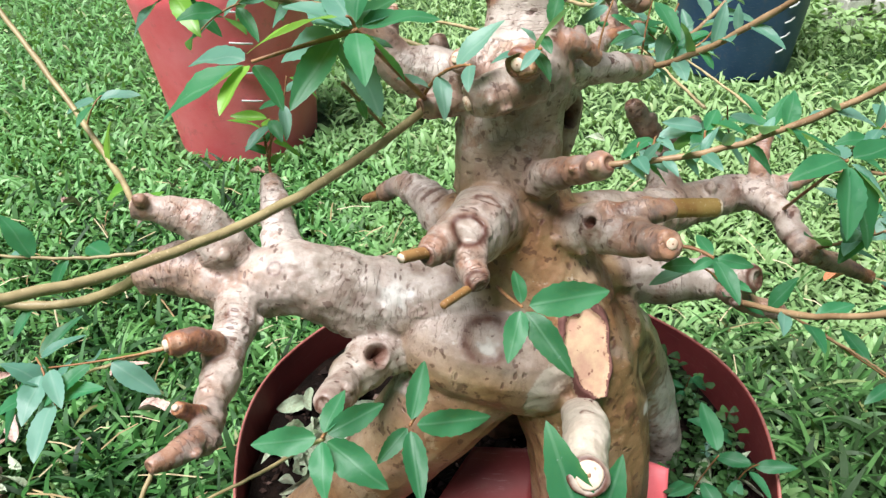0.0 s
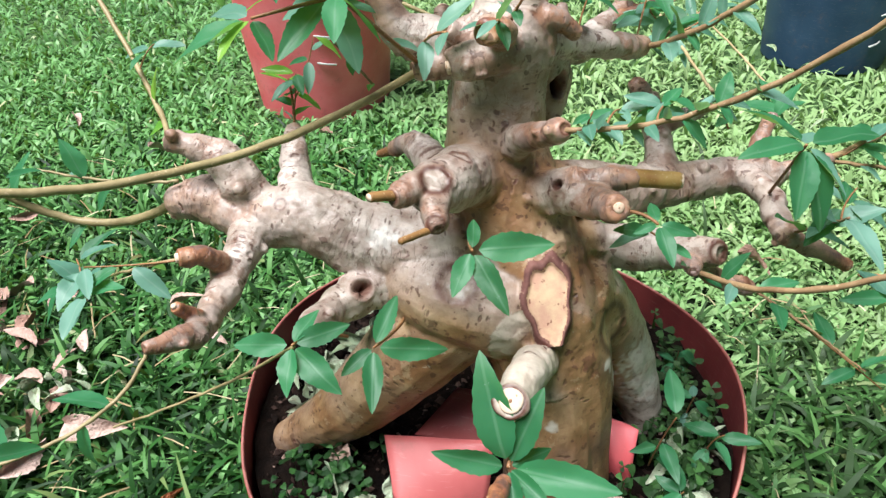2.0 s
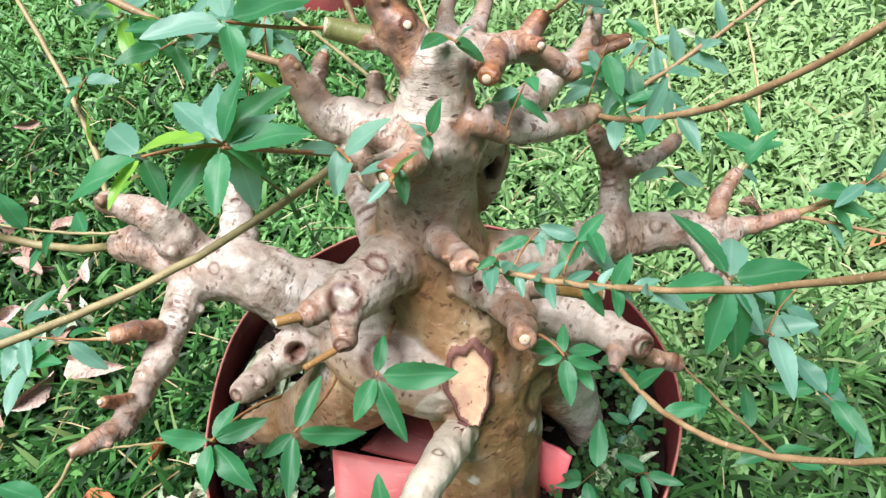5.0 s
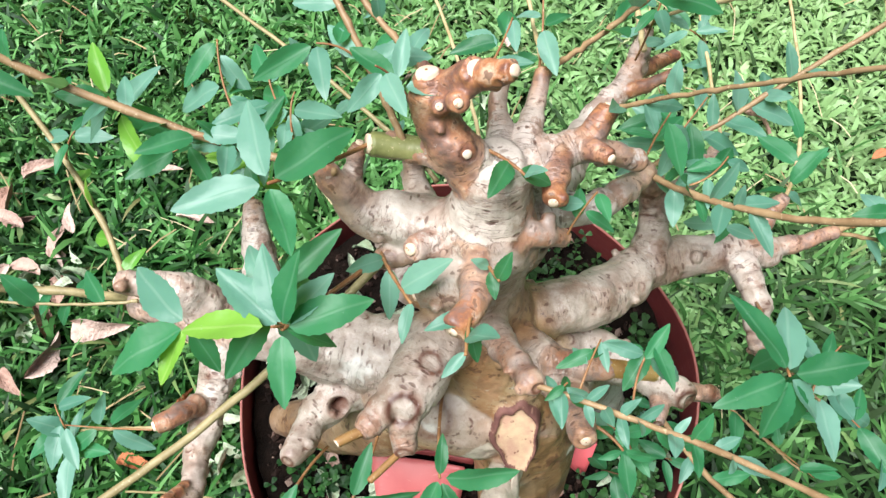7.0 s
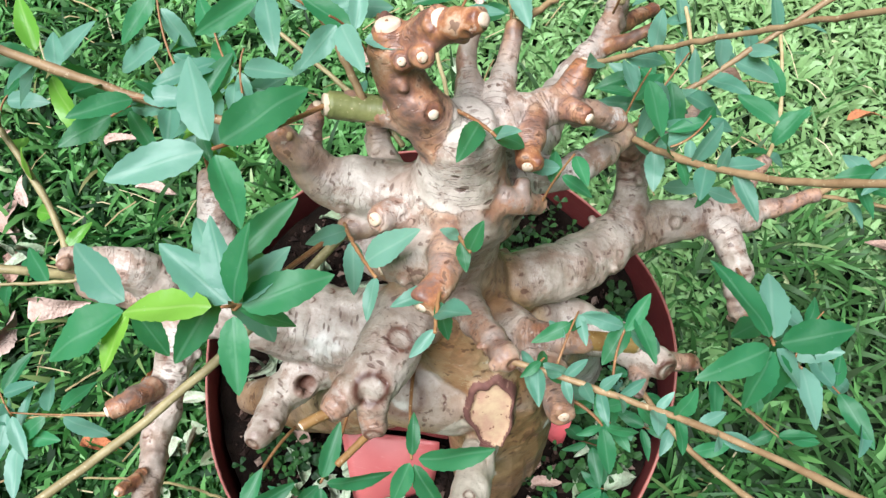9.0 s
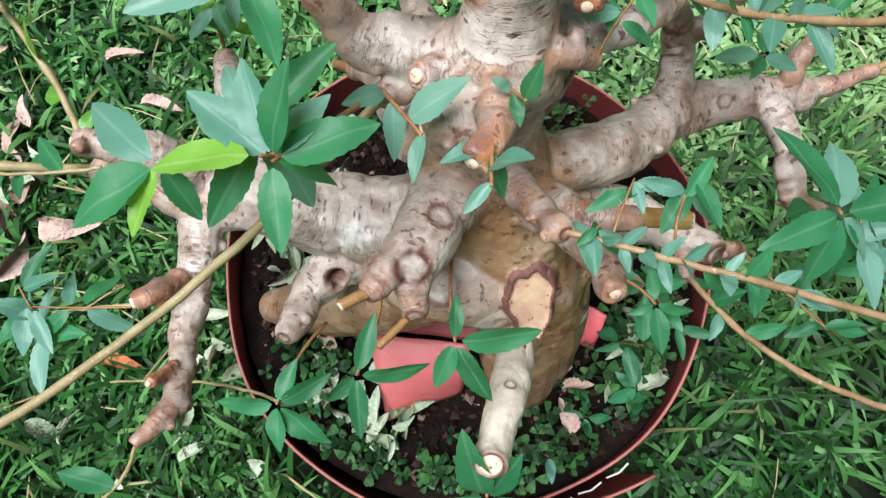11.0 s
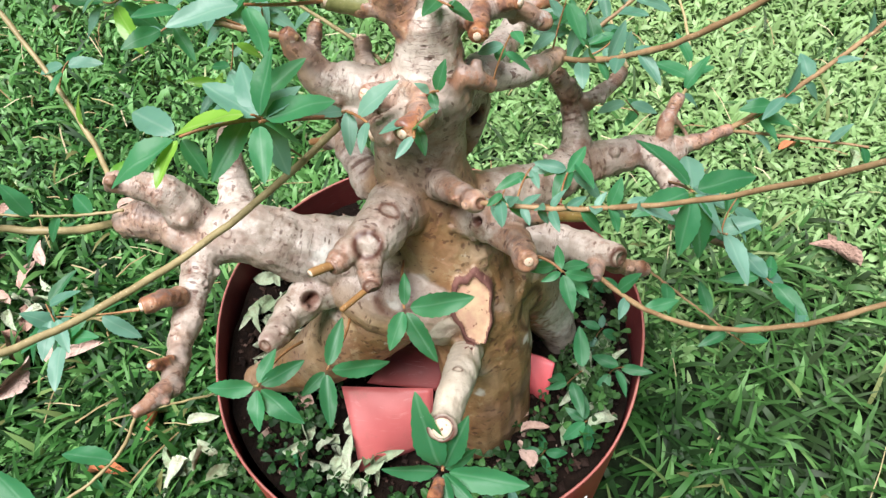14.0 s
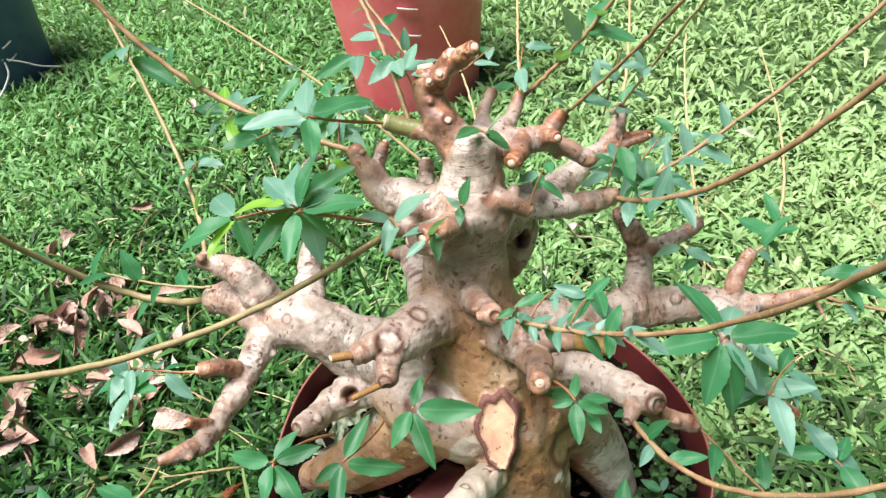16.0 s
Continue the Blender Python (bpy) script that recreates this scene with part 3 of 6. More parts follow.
limb("root", "broad ochre shoulder between the low limb and the roots", [(-0.034, 0.436, 0.524, 0.031), (0.000, 0.426, 0.513, 0.042), (0.050, 0.428, 0.502, 0.050), (0.085, 0.436, 0.49, 0.052)], 0.85)
# big low limb with its forks
limb("limb", "stout grey low limb with knobs and leaf scars", [(0.04, 0.470, 0.545, 0.046), (-0.02, 0.458, 0.540, 0.045), (-0.068, 0.455, 0.545, 0.042), (-0.127, 0.456, 0.566, 0.037), (-0.181, 0.456, 0.566, 0.033), (-0.224, 0.464, 0.574, 0.027), (-0.262, 0.462, 0.572, 0.019)], 0.0, 0.0, False, 0.4)
limb("stub", "upturned grey stub with a white sawn end", [(-0.180, 0.460, 0.582, 0.025), (-0.200, 0.462, 0.616, 0.0205), (-0.222, 0.459, 0.633, 0.0155), (-0.250, 0.456, 0.642, 0.0100)], 0, 0.15, True, 0.5)
limb("stub", "pale upright stub", [(-0.152, 0.485, 0.565, 0.024), (-0.158, 0.515, 0.575, 0.019), (-0.166, 0.535, 0.596, 0.0145), (-0.172, 0.562, 0.603, 0.010)], 0, 0, False, 0.5)
limb("limb", "bent grey drooping branch", [(-0.175, 0.445, 0.562, 0.024), (-0.176, 0.412, 0.560, 0.0205), (-0.179, 0.378, 0.548, 0.0165), (-0.177, 0.342, 0.549, 0.0135), (-0.169, 0.305, 0.559, 0.0115), (-0.163, 0.284, 0.572, 0.0105), (-0.171, 0.268, 0.580, 0.0080), (-0.179, 0.254, 0.585, 0.0055)], 0, 0, False, 0.4)
limb("stub", "brown hooked stub with a white sawn end", [(-0.183, 0.385, 0.560, 0.010), (-0.188, 0.366, 0.583, 0.0090), (-0.203, 0.353, 0.589, 0.0078)], 0, 0.6, True, 0.8)
limb("stub", "small orange stub", [(-0.172, 0.312, 0.564, 0.0065), (-0.176, 0.301, 0.580, 0.0048), (-0.178, 0.296, 0.588, 0.0042)], 0, 0.9, True)
# front ring-knotted stub and its little ones
limb("limb", "short grey limb ending in a round ring scar", [(0.045, 0.482, 0.60, 0.032), (0.022, 0.445, 0.625, 0.032), (0.008, 0.405, 0.638, 0.026), (0.002, 0.385, 0.645, 0.022)], 0.1)
limb("stub", "ringed grey knuckle", [(0.002, 0.395, 0.642, 0.018), (0.008, 0.372, 0.637, 0.0120), (0.013, 0.359, 0.632, 0.0092)], 0, 0.2, False)
limb("stub", "small grey knuckle", [(0.0, 0.395, 0.645, 0.015), (-0.019, 0.365, 0.651, 0.0105)], 0, 0.2)
limb("stub", "curved pale stub", [(0.02, 0.50, 0.595, 0.025), (-0.012, 0.512, 0.592, 0.021), (-0.034, 0.545, 0.596, 0.0175), (-0.052, 0.566, 0.59, 0.0125), (-0.070, 0.577, 0.578, 0.009)], 0, 0, False, 0.7)
limb("limb", "grey stub with a dark rot hole at its base", [(-0.03, 0.452, 0.530, 0.035), (-0.062, 0.428, 0.516, 0.027), (-0.090, 0.392, 0.512, 0.0195), (-0.100, 0.352, 0.530, 0.0115)], 0, 0)
# front sawn stub
limb("stub", "smooth pale grey stub with a sawn face", [(0.104, 0.420, 0.452, 0.016), (0.094, 0.372, 0.488, 0.0190), (0.085, 0.322, 0.524, 0.0180), (0.078, 0.284, 0.537, 0.0165), (0.0755, 0.272, 0.545, 0.0155), (0.0750, 0.266, 0.552, 0.0150)], 0.1, 0, True)
limb("stub", "short orange stub with a white sawn end", [(0.074, 0.236, 0.504, 0.0060), (0.0715, 0.220, 0.511, 0.0068), (0.069, 0.204, 0.517, 0.0072)], 0, 0.95, True)
# right side
limb("stub", "grey stub with a ringed end", [(0.055, 0.485, 0.630, 0.022), (0.070, 0.447, 0.660, 0.0140), (0.088, 0.418, 0.680, 0.0108), (0.099, 0.405, 0.690, 0.0092)], 0, 0.1, False, 0.5)
limb("limb", "fat grey limb bending down to a sawn end", [(0.062, 0.480, 0.585, 0.029), (0.098, 0.453, 0.610, 0.0235), (0.124, 0.431, 0.618, 0.0190), (0.139, 0.405, 0.628, 0.0135), (0.144, 0.383, 0.640, 0.0100)], 0.1, 0, True, 0.6)
limb("stub", "brown side stub", [(0.115, 0.442, 0.622, 0.018), (0.146, 0.442, 0.632, 0.0115), (0.162, 0.443, 0.632, 0.009)], 0, 0.4, False, 0.6)
limb("limb", "long grey limb reaching out over the rim", [(0.06, 0.490, 0.58, 0.029), (0.115, 0.505, 0.585, 0.030), (0.165, 0.535, 0.565, 0.0295), (0.209, 0.578, 0.547, 0.0265), (0.259, 0.596, 0.551, 0.0225), (0.300, 0.604, 0.550, 0.021), (0.326, 0.612, 0.549, 0.017)], 0.1, 0, False, 0.2)
limb("limb", "swollen shoulder under the collar with a rot hole", [(0.052, 0.505, 0.718, 0.030), (0.078, 0.528, 0.696, 0.0255), (0.088, 0.538, 0.669, 0.0210), (0.076, 0.524, 0.632, 0.018)], 0.3)
limb("limb", "grey fork bending down to a brown tip", [(0.285, 0.60, 0.552, 0.018), (0.303, 0.565, 0.558, 0.0165), (0.311, 0.530, 0.548, 0.0145), (0.319, 0.508, 0.540, 0.012), (0.345, 0.504, 0.53, 0.008), (0.375, 0.500, 0.517, 0.006)], 0, 0.1, True, 1.0)
limb("stub", "small upright stub", [(0.305, 0.605, 0.56, 0.012), (0.308, 0.625, 0.585, 0.008), (0.318, 0.638, 0.603, 0.006)], 0, 0.5)
limb("stub", "dark twisted stub", [(0.32, 0.61, 0.55, 0.012), (0.355, 0.622, 0.555, 0.008), (0.385, 0.634, 0.558, 0.006)], 0, 0.6)
limb("limb", "upright grey fork", [(0.205, 0.582, 0.548, 0.024), (0.207, 0.605, 0.572, 0.018), (0.201, 0.632, 0.592, 0.0165), (0.190, 0.634, 0.614, 0.012), (0.176, 0.635, 0.636, 0.009)], 0, 0, False, 0.5)
limb("stub", "grey side prong", [(0.203, 0.628, 0.592, 0.013), (0.226, 0.642, 0.594, 0.0105), (0.246, 0.666, 0.591, 0.009), (0.262, 0.692, 0.590, 0.008)], 0, 0, False, 0.6)
limb("limb", "grey limb ending in a round scar", [(0.085, 0.480, 0.535, 0.035), (0.145, 0.488, 0.532, 0.0265), (0.185, 0.482, 0.536, 0.023), (0.215, 0.467, 0.546, 0.0195), (0.240, 0.450, 0.556, 0.015)], 0.1, 0)
limb("stub", "small brown stub", [(0.225, 0.46, 0.54, 0.011), (0.258, 0.468, 0.515, 0.0085), (0.285, 0.472, 0.505, 0.007)], 0, 0.6, True)
limb("stub", "brown knob where a shoot leaves", [(0.222, 0.458, 0.548, 0.014), (0.221, 0.438, 0.55, 0.008), (0.218, 0.425, 0.555, 0.006)], 0, 0.6)
# collar of short branches
limb("limb", "knobbly grey collar branch", [(0.045, 0.502, 0.720, 0.030), (0.004, 0.506, 0.716, 0.0265), (-0.030, 0.506, 0.722, 0.0215), (-0.048, 0.510, 0.737, 0.0150), (-0.056, 0.512, 0.752, 0.0110), (-0.064, 0.514, 0.768, 0.0080)], 0, 0, False, 0.7)
limb("stub", "small brown upright prong", [(-0.050, 0.514, 0.740, 0.0095), (-0.046, 0.530, 0.750, 0.0070), (-0.043, 0.540, 0.762, 0.0055)], 0, 0.5, True, 0.9)
limb("stub", "short ringed upright stub", [(0.018, 0.508, 0.712, 0.016), (0.000, 0.530, 0.712, 0.0125), (-0.008, 0.548, 0.717, 0.0100), (-0.011, 0.560, 0.732, 0.0080)], 0, 0.1, True, 0.3)
limb("stub", "dark-ended front stub", [(0.035, 0.495, 0.705, 0.018), (0.0, 0.490, 0.704, 0.0145), (-0.022, 0.480, 0.704, 0.0105)], 0, 0.2, False, 0.5)
limb("stub", "orange stub with a sawn end", [(0.05, 0.465, 0.735, 0.013), (0.050, 0.438, 0.752, 0.0115), (0.041, 0.414, 0.757, 0.0078)], 0, 0.6, True, 1.0)
limb("stub", "knobbly front branch", [(0.06, 0.475, 0.725, 0.020), (0.03, 0.456, 0.722, 0.0175), (0.010, 0.450, 0.718, 0.0125)], 0, 0.1, True, 0.3)
limb("limb", "pale grey collar branch", [(0.06, 0.51, 0.715, 0.020), (0.104, 0.532, 0.712, 0.017), (0.137, 0.548, 0.704, 0.0125), (0.171, 0.593, 0.688, 0.0105)], 0, 0, False, 0.7)
limb("stub", "brown stub with a knobbed end", [(0.106, 0.546, 0.778, 0.0105), (0.132, 0.552, 0.767, 0.0085), (0.153, 0.558, 0.752, 0.0080)], 0, 0.3, False, 0.7)
limb("stub", "small brown side stub", [(0.065, 0.505, 0.738, 0.012), (0.085, 0.495, 0.745, 0.011), (0.108, 0.503, 0.728, 0.006)], 0, 0.4, True, 0.8)
limb("stub", "small grey knob with a pale cut end", [(0.022, 0.490, 0.724, 0.015), (0.011, 0.480, 0.735, 0.0105), (0.004, 0.472, 0.743, 0.0080)], 0, 0.2, True, 0.5)
# crown
limb("limb", "knobbly brown crown fork", [(0.050, 0.516, 0.772, 0.023), (0.031, 0.515, 0.795, 0.0185), (0.018, 0.526, 0.815, 0.0165), (0.012, 0.534, 0.832, 0.0140), (0.009, 0.539, 0.845, 0.0115)], 0, 0.72, True, 0.85)
limb("stub", "slim crown stub with a sawn end", [(0.014, 0.534, 0.826, 0.0125), (0.026, 0.536, 0.843, 0.0110), (0.044, 0.530, 0.858, 0.0085), (0.060, 0.524, 0.872, 0.0066)], 0, 0.85, True, 0.95)
limb("stub", "broad sawn crown knob", [(0.026, 0.537, 0.842, 0.0110), (0.034, 0.534, 0.853, 0.0105), (0.039, 0.531, 0.861, 0.0100)], 0, 0.9, True, 0.9)
limb("stub", "small sawn front knob", [(0.024, 0.525, 0.800, 0.010), (0.034, 0.514, 0.808, 0.007), (0.037, 0.508, 0.812, 0.0055)], 0, 0.8, True, 0.9)
limb("stub", "tiny sawn crown knob", [(0.026, 0.530, 0.835, 0.007), (0.030, 0.519, 0.847, 0.0058), (0.031, 0.515, 0.851, 0.0052)], 0, 0.9, True, 0.9)
limb("stub", "tiny sawn crown knob", [(0.017, 0.530, 0.828, 0.007), (0.019, 0.521, 0.838, 0.0052), (0.0195, 0.518, 0.842, 0.0045)], 0, 0.9, True, 0.9)
limb("stub", "olive stub with a red sawn end", [(0.030, 0.515, 0.795, 0.014), (-0.006, 0.520, 0.793, 0.0088), (-0.026, 0.515, 0.800, 0.0075)], 0, 0.5, True)
limb("limb", "pale crown fork", [(0.054, 0.522, 0.768, 0.022), (0.078, 0.534, 0.776, 0.0175), (0.100, 0.545, 0.775, 0.0135), (0.116, 0.557, 0.781, 0.0095), (0.124, 0.571, 0.791, 0.0078)], 0, 0.25, True, 1.0)
limb("stub", "small orange stub with a sawn end", [(0.108, 0.548, 0.778, 0.0085), (0.119, 0.539, 0.785, 0.0066), (0.127, 0.532, 0.789, 0.0056)], 0, 0.8, True, 1.0)
limb("stub", "orange front stub", [(0.092, 0.535, 0.778, 0.013), (0.094, 0.515, 0.778, 0.0095), (0.094, 0.500, 0.780, 0.0062)], 0, 0.7, True, 1.0)
limb("stub", "slim pale upright stub", [(0.072, 0.535, 0.782, 0.012), (0.076, 0.572, 0.781, 0.0075), (0.078, 0.597, 0.791, 0.0055)], 0, 0.1, True, 0.9)
limb("stub", "slim grey stub behind the crown", [(0.056, 0.535, 0.780, 0.010), (0.050, 0.565, 0.787, 0.0068), (0.053, 0.592, 0.797, 0.0052)], 0, 0.1, True, 0.3)
limb("limb", "whitish branch rising from the collar", [(0.090, 0.535, 0.712, 0.019), (0.106, 0.575, 0.692, 0.0175), (0.116, 0.618, 0.681, 0.0165), (0.139, 0.656, 0.685, 0.0135), (0.156, 0.686, 0.692, 0.0110), (0.162, 0.708, 0.706, 0.0085), (0.160, 0.720, 0.716, 0.0070)], 0, 0, False, 0.5)
limb("stub", "brown back prong", [(0.156, 0.688, 0.692, 0.0085), (0.178, 0.706, 0.688, 0.0065), (0.197, 0.722, 0.685, 0.0055)], 0, 0.8, True)
limb("stub", "slim brown back prong", [(0.145, 0.665, 0.690, 0.0080), (0.172, 0.676, 0.697, 0.0055), (0.196, 0.687, 0.703, 0.0045)], 0, 0.8, True)


def woody_mass():
    """All limbs as tubes, fused into one skin, roughened, knotted, and parted limb by limb."""
    rng = random.Random(11)
    bm = bmesh.new()
    samples = []
    for k, (kind, label, rows, ochre, young, cut, tip) in enumerate(BOUGHS):
        q = spline(rows, 0.004)
        run, total = 0.0, sum(np.linalg.norm((b - a)[:3]) for a, b in zip(q, q[1:]))
        dirs = frames_along(q)
        for i, row in enumerate(q):
            if i:
                run += np.linalg.norm((row - q[i - 1])[:3])
            samples.append((row[:3], row[3], k, run, run / total, dirs[i]))
        slim = 1.0 if ochre > 0.5 else 0.87
        smooth = label.startswith("smooth")
        if ochre <= 0.5:
            nodes = []
            s = rng.uniform(0.008, 0.02)
            while s < total:
                nodes.append((s, rng.uniform(0.06, 0.26), rng.uniform(0.003, 0.006)))
                s += rng.uniform(0.010, 0.024)
            run = 0.0
            bent = []
            for i, row in enumerate(q):
                if i:
                    run += np.linalg.norm((row - q[i - 1])[:3])
                swell = sum(a * math.exp(-((run - c) / w) ** 2) for c, a, w in nodes)
                ease = min(1.0, run / 0.02) * min(1.0, (total - run) / 0.012 + 0.2)
                sway = 0.14 * row[3] * ease
                zig = dirs[i][1] * sway * noise.noise(Vector((run * 55, k * 3.1, 0.2))) * 2 + dirs[i][2] * sway * noise.noise(Vector((run * 55, k * 3.1, 8.2))) * 2
                calm = min(1.0, (0.010 / row[3]) ** 1.7) * (0.15 if smooth else 1.0)
                bent.append(np.append(row[:3] + zig * (0.4 + 0.6 * calm), row[3] * (0.97 + swell * calm)))
            q = bent
            run = 0.0
            for i in range(3, len(q) - 1):
                if q[i][3] > 0.0085 and not smooth and rng.random() < 0.09:
                    t, u, v = dirs[i]
                    a = rng.uniform(0, 6.283)
                    out = math.cos(a) * u + math.sin(a) * v + np.array((0, -0.15, 0.35))
                    out /= np.linalg.norm(out)
                    rr = rng.uniform(0.003, 0.005)
                    top = q[i][:3] + out * (q[i][3] * slim + rng.uniform(0.001, 0.005))
                    add_tube(bm, [np.append(q[i][:3], rr * 1.4), np.append((q[i][:3] + top) / 2, rr * 1.2), np.append(top, rr)], 10)
        fat = [row * np.array((1, 1, 1, slim)) + np.array((0, 0, 0, 0.0010 if row[3] < 0.010 else 0.0004)) for row in q]
        add_tube(bm, fat, 16, not cut)
    me = bpy.data.meshes.new("mass")
    bm.to_mesh(me)
    bm.free()
    ob = bpy.data.objects.new("mass", me)
    scene.collection.objects.link(ob)
    md = ob.modifiers.new("skin", "REMESH")
    md.mode, md.voxel_size = "VOXEL", 0.0014
    bpy.context.view_layer.update()
    skin = bpy.data.meshes.new_from_object(ob.evaluated_get(bpy.context.evaluated_depsgraph_get()))
    bpy.data.objects.remove(ob)
    n = len(skin.vertices)
    co = np.empty(n * 3, np.float32)
    skin.vertices.foreach_get("co", co)
    co = co.reshape(-1, 3).astype(float)
    ed = np.empty(len(skin.edges) * 2, np.int32)
    skin.edges.foreach_get("vertices", ed)
    ed = ed.reshape(-1, 2)
    deg = np.bincount(ed.ravel(), minlength=n)[:, None].astype(float)

    def soften(values, lam):
        acc = np.zeros_like(values)
        for c in range(values.shape[1]):
            acc[:, c] = np.bincount(ed[:, 0], values[ed[:, 1], c], n) + np.bincount(ed[:, 1], values[ed[:, 0], c], n)
        return values + lam * (acc / deg - values)

    for _ in range(4):
        co = soften(co, 0.5)
    for _ in range(6):
        co = soften(co, 0.6)
        co = soften(co, -0.62)
    from mathutils.kdtree import KDTree
    tree_kd = KDTree(len(samples))
    for i, s in enumerate(samples):
        tree_kd.insert(s[0], i)
    tree_kd.balance()
    owner = np.zeros(n, int)
    run = np.zeros(n)
    along = np.zeros(n)
    rad = np.zeros(n)
    limbco = np.zeros((n, 3))
    for i in range(n):
        best = min(tree_kd.find_n(co[i], 10), key=lambda h: h[2] - samples[h[1]][1])
        s = samples[best[1]]
        owner[i], run[i], along[i], rad[i] = s[2], s[3], s[4], s[1]
        off = co[i] - s[0]
        limbco[i] = (np.dot(off, s[5][1]), np.dot(off, s[5][2]), s[3] + np.dot(off, s[5][0]) + 3.7 * s[2])

    def normals_of(p):
        skin.vertices.foreach_set("co", p.astype(np.float32).ravel())
        skin.update()
        out = np.empty(n * 3, np.float32)
        skin.vertex_normals.foreach_get("vector", out)
        return out.reshape(-1, 3).astype(float)

    nor = normals_of(co)
    disp = np.zeros(n)
    mark = np.zeros(n)
    rough_bark = np.array([0.12 if BOUGHS[o][3] > 0.5 else 1.0 for o in owner])
    for i in range(n):
        v = Vector(co[i])
        disp[i] += (0.0026 * noise.noise(v * 30) + 0.0018 * noise.noise(v * 62)) * min(1.0, rad[i] / 0.018) * (0.35 + 0.65 * rough_bark[i])
        disp[i] += (0.0006 * noise.noise(v * 130) + 0.0003 * noise.noise(v * 260)) * (0.4 + 0.6 * rough_bark[i])
        g = noise.noise(Vector((run[i] * 120, owner[i] * 7.3, 0.4 + 0.6 * noise.noise(v * 40))))
        crease = max(0.0, 1 - abs(g) / 0.10) * max(0.0, noise.noise(v * 30 + Vector((3, 1, owner[i]))) + 0.1) * rough_bark[i]
        disp[i] -= 0.0013 * crease
        mark[i] = min(0.75, 0.9 * crease)
    vk = KDTree(n)
    for i in range(n):
        vk.insert(co[i], i)
    vk.balance()

    def knot(at, r, height, hollow, dark, rim=0.9, arc=None):
        c = Vector(co[at])
        for p, i, d in vk.find_range(c, r * 1.9):
            if np.dot(nor[i], nor[at]) < 0.1:
                continue
            ring = math.exp(-((d - r * rim) / (r * 0.30)) ** 2)
            pit = math.exp(-(d / (r * 0.62)) ** 4)
            disp[i] += 0.55 * height * ring - 0.6 * hollow * pit
            line = math.exp(-((d - r * 0.72) / (r * 0.16)) ** 2)
            if arc is not None:
                line *= max(0.0, min(1.0, 0.35 + 1.1 * (p - c).dot(arc) / max(d, 1e-6)))
            mark[i] = min(1.0, max(mark[i], dark * line))

    def at(x, y, z):
        return vk.find((x, y, z))[1]

    knot(at(0.007, 0.378, 0.660), 0.0150, 0.0016, 0.0, 1.0)
    knot(at(0.252, 0.436, 0.566), 0.0115, 0.0020, 0.0020, 1.0)
    knot(at(0.014, 0.346, 0.640), 0.0080, 0.0016, 0.0012, 0.9)
    knot(at(-0.196, 0.300, 0.556), 0.0075, 0.0014, 0.0022, 1.0)
    knot(at(-0.145, 0.43, 0.60), 0.0075, 0.0012, 0.0, 0.6)
    knot(at(0.022, 0.42, 0.655), 0.012, 0.002, 0.0, 0.7)
    knot(at(0.088, 0.335, 0.550), 0.0055, 0.0016, 0.001, 1.0)
    knot(at(0.02, 0.40, 0.545), 0.024, 0.0018, 0.0, 0.6)
    knot(at(0.07, 0.535, 0.70), 0.010, 0.002, 0.0, 0.7)
    for x, y, z, r, deep in ((-0.068, 0.402, 0.528, 0.0080, 0.020), (0.094, 0.522, 0.682, 0.0085, 0.020), (0.095, 0.524, 0.672, 0.0065, 0.016), (0.090, 0.425, 0.640, 0.004, 0.006)):
        a = at(x, y, z)
        for p, i, d in vk.find_range(Vector(co[a]), r * 2):
            pit = math.exp(-(d / r) ** 4)
            disp[i] += 0.0016 * math.exp(-((d - r * 1.25) / (r * 0.35)) ** 2) - deep * pit
            mark[i] = max(mark[i], min(1.0, 1.3 * pit))
    for _ in range(110):
        i = rng.randrange(n)
        r = rng.uniform(0.006, 0.013)
        if BOUGHS[owner[i]][3] > 0.5 or r > rad[i] * 0.9 or BOUGHS[owner[i]][1].startswith("smooth"):
            continue
        h = rng.uniform(0.0010, 0.0028)
        for p, j, d in vk.find_range(Vector(co[i]), r * 1.6):
            disp[j] += h * math.exp(-(d / r) ** 2 * 1.6)
        knot(i, r * 0.55, 0.0012, 0.0006, 0.8, 0.9, Vector(samples[tree_kd.find(co[i])[1]][5][0]))
    for _ in range(170):
        i = rng.randrange(n)
        if BOUGHS[owner[i]][3] > 0.5 and rng.random() < 0.72 or BOUGHS[owner[i]][1].startswith("smooth"):
            continue
        r = rng.uniform(0.003, 0.0065)
        if r > rad[i] * 0.6:
            continue
        knot(i, r, rng.uniform(0.0006, 0.0018), rng.uniform(0, 0.0008), rng.uniform(0.5, 1.0), 0.9, Vector(samples[tree_kd.find(co[i])[1]][5][0]) * rng.choice((-1, 1)))
    for kind, label, rows, oc, yo, cut, tip in BOUGHS[5:]:
        q = spline(rows, 0.004)
        t = (q[-1] - q[-3])[:3]
        end = q[-1][:3] + t / np.linalg.norm(t) * q[-1][3]
        if not cut and "ring scar" not in label:
            knot(at(*end), max(0.004, q[-1][3] * 0.62), 0.0012, 0.0012, 0.95)
        elif label.startswith("smooth"):
            knot(at(*end), q[-1][3] * 1.05, 0.0008, 0.0, 1.0)
    co = co + nor * disp[:, None]
    # the oval scar
    sc, axis = Vector((0.099, 0.398, 0.532)), Vector((0.14, -0.55, -0.82)).normalized()
    sn = Vector((0.07, -0.80, 0.60)).normalized()
    axis = (axis - sn * axis.dot(sn)).normalized()
    across = sn.cross(axis)
    scar = np.full(n, 9.0)
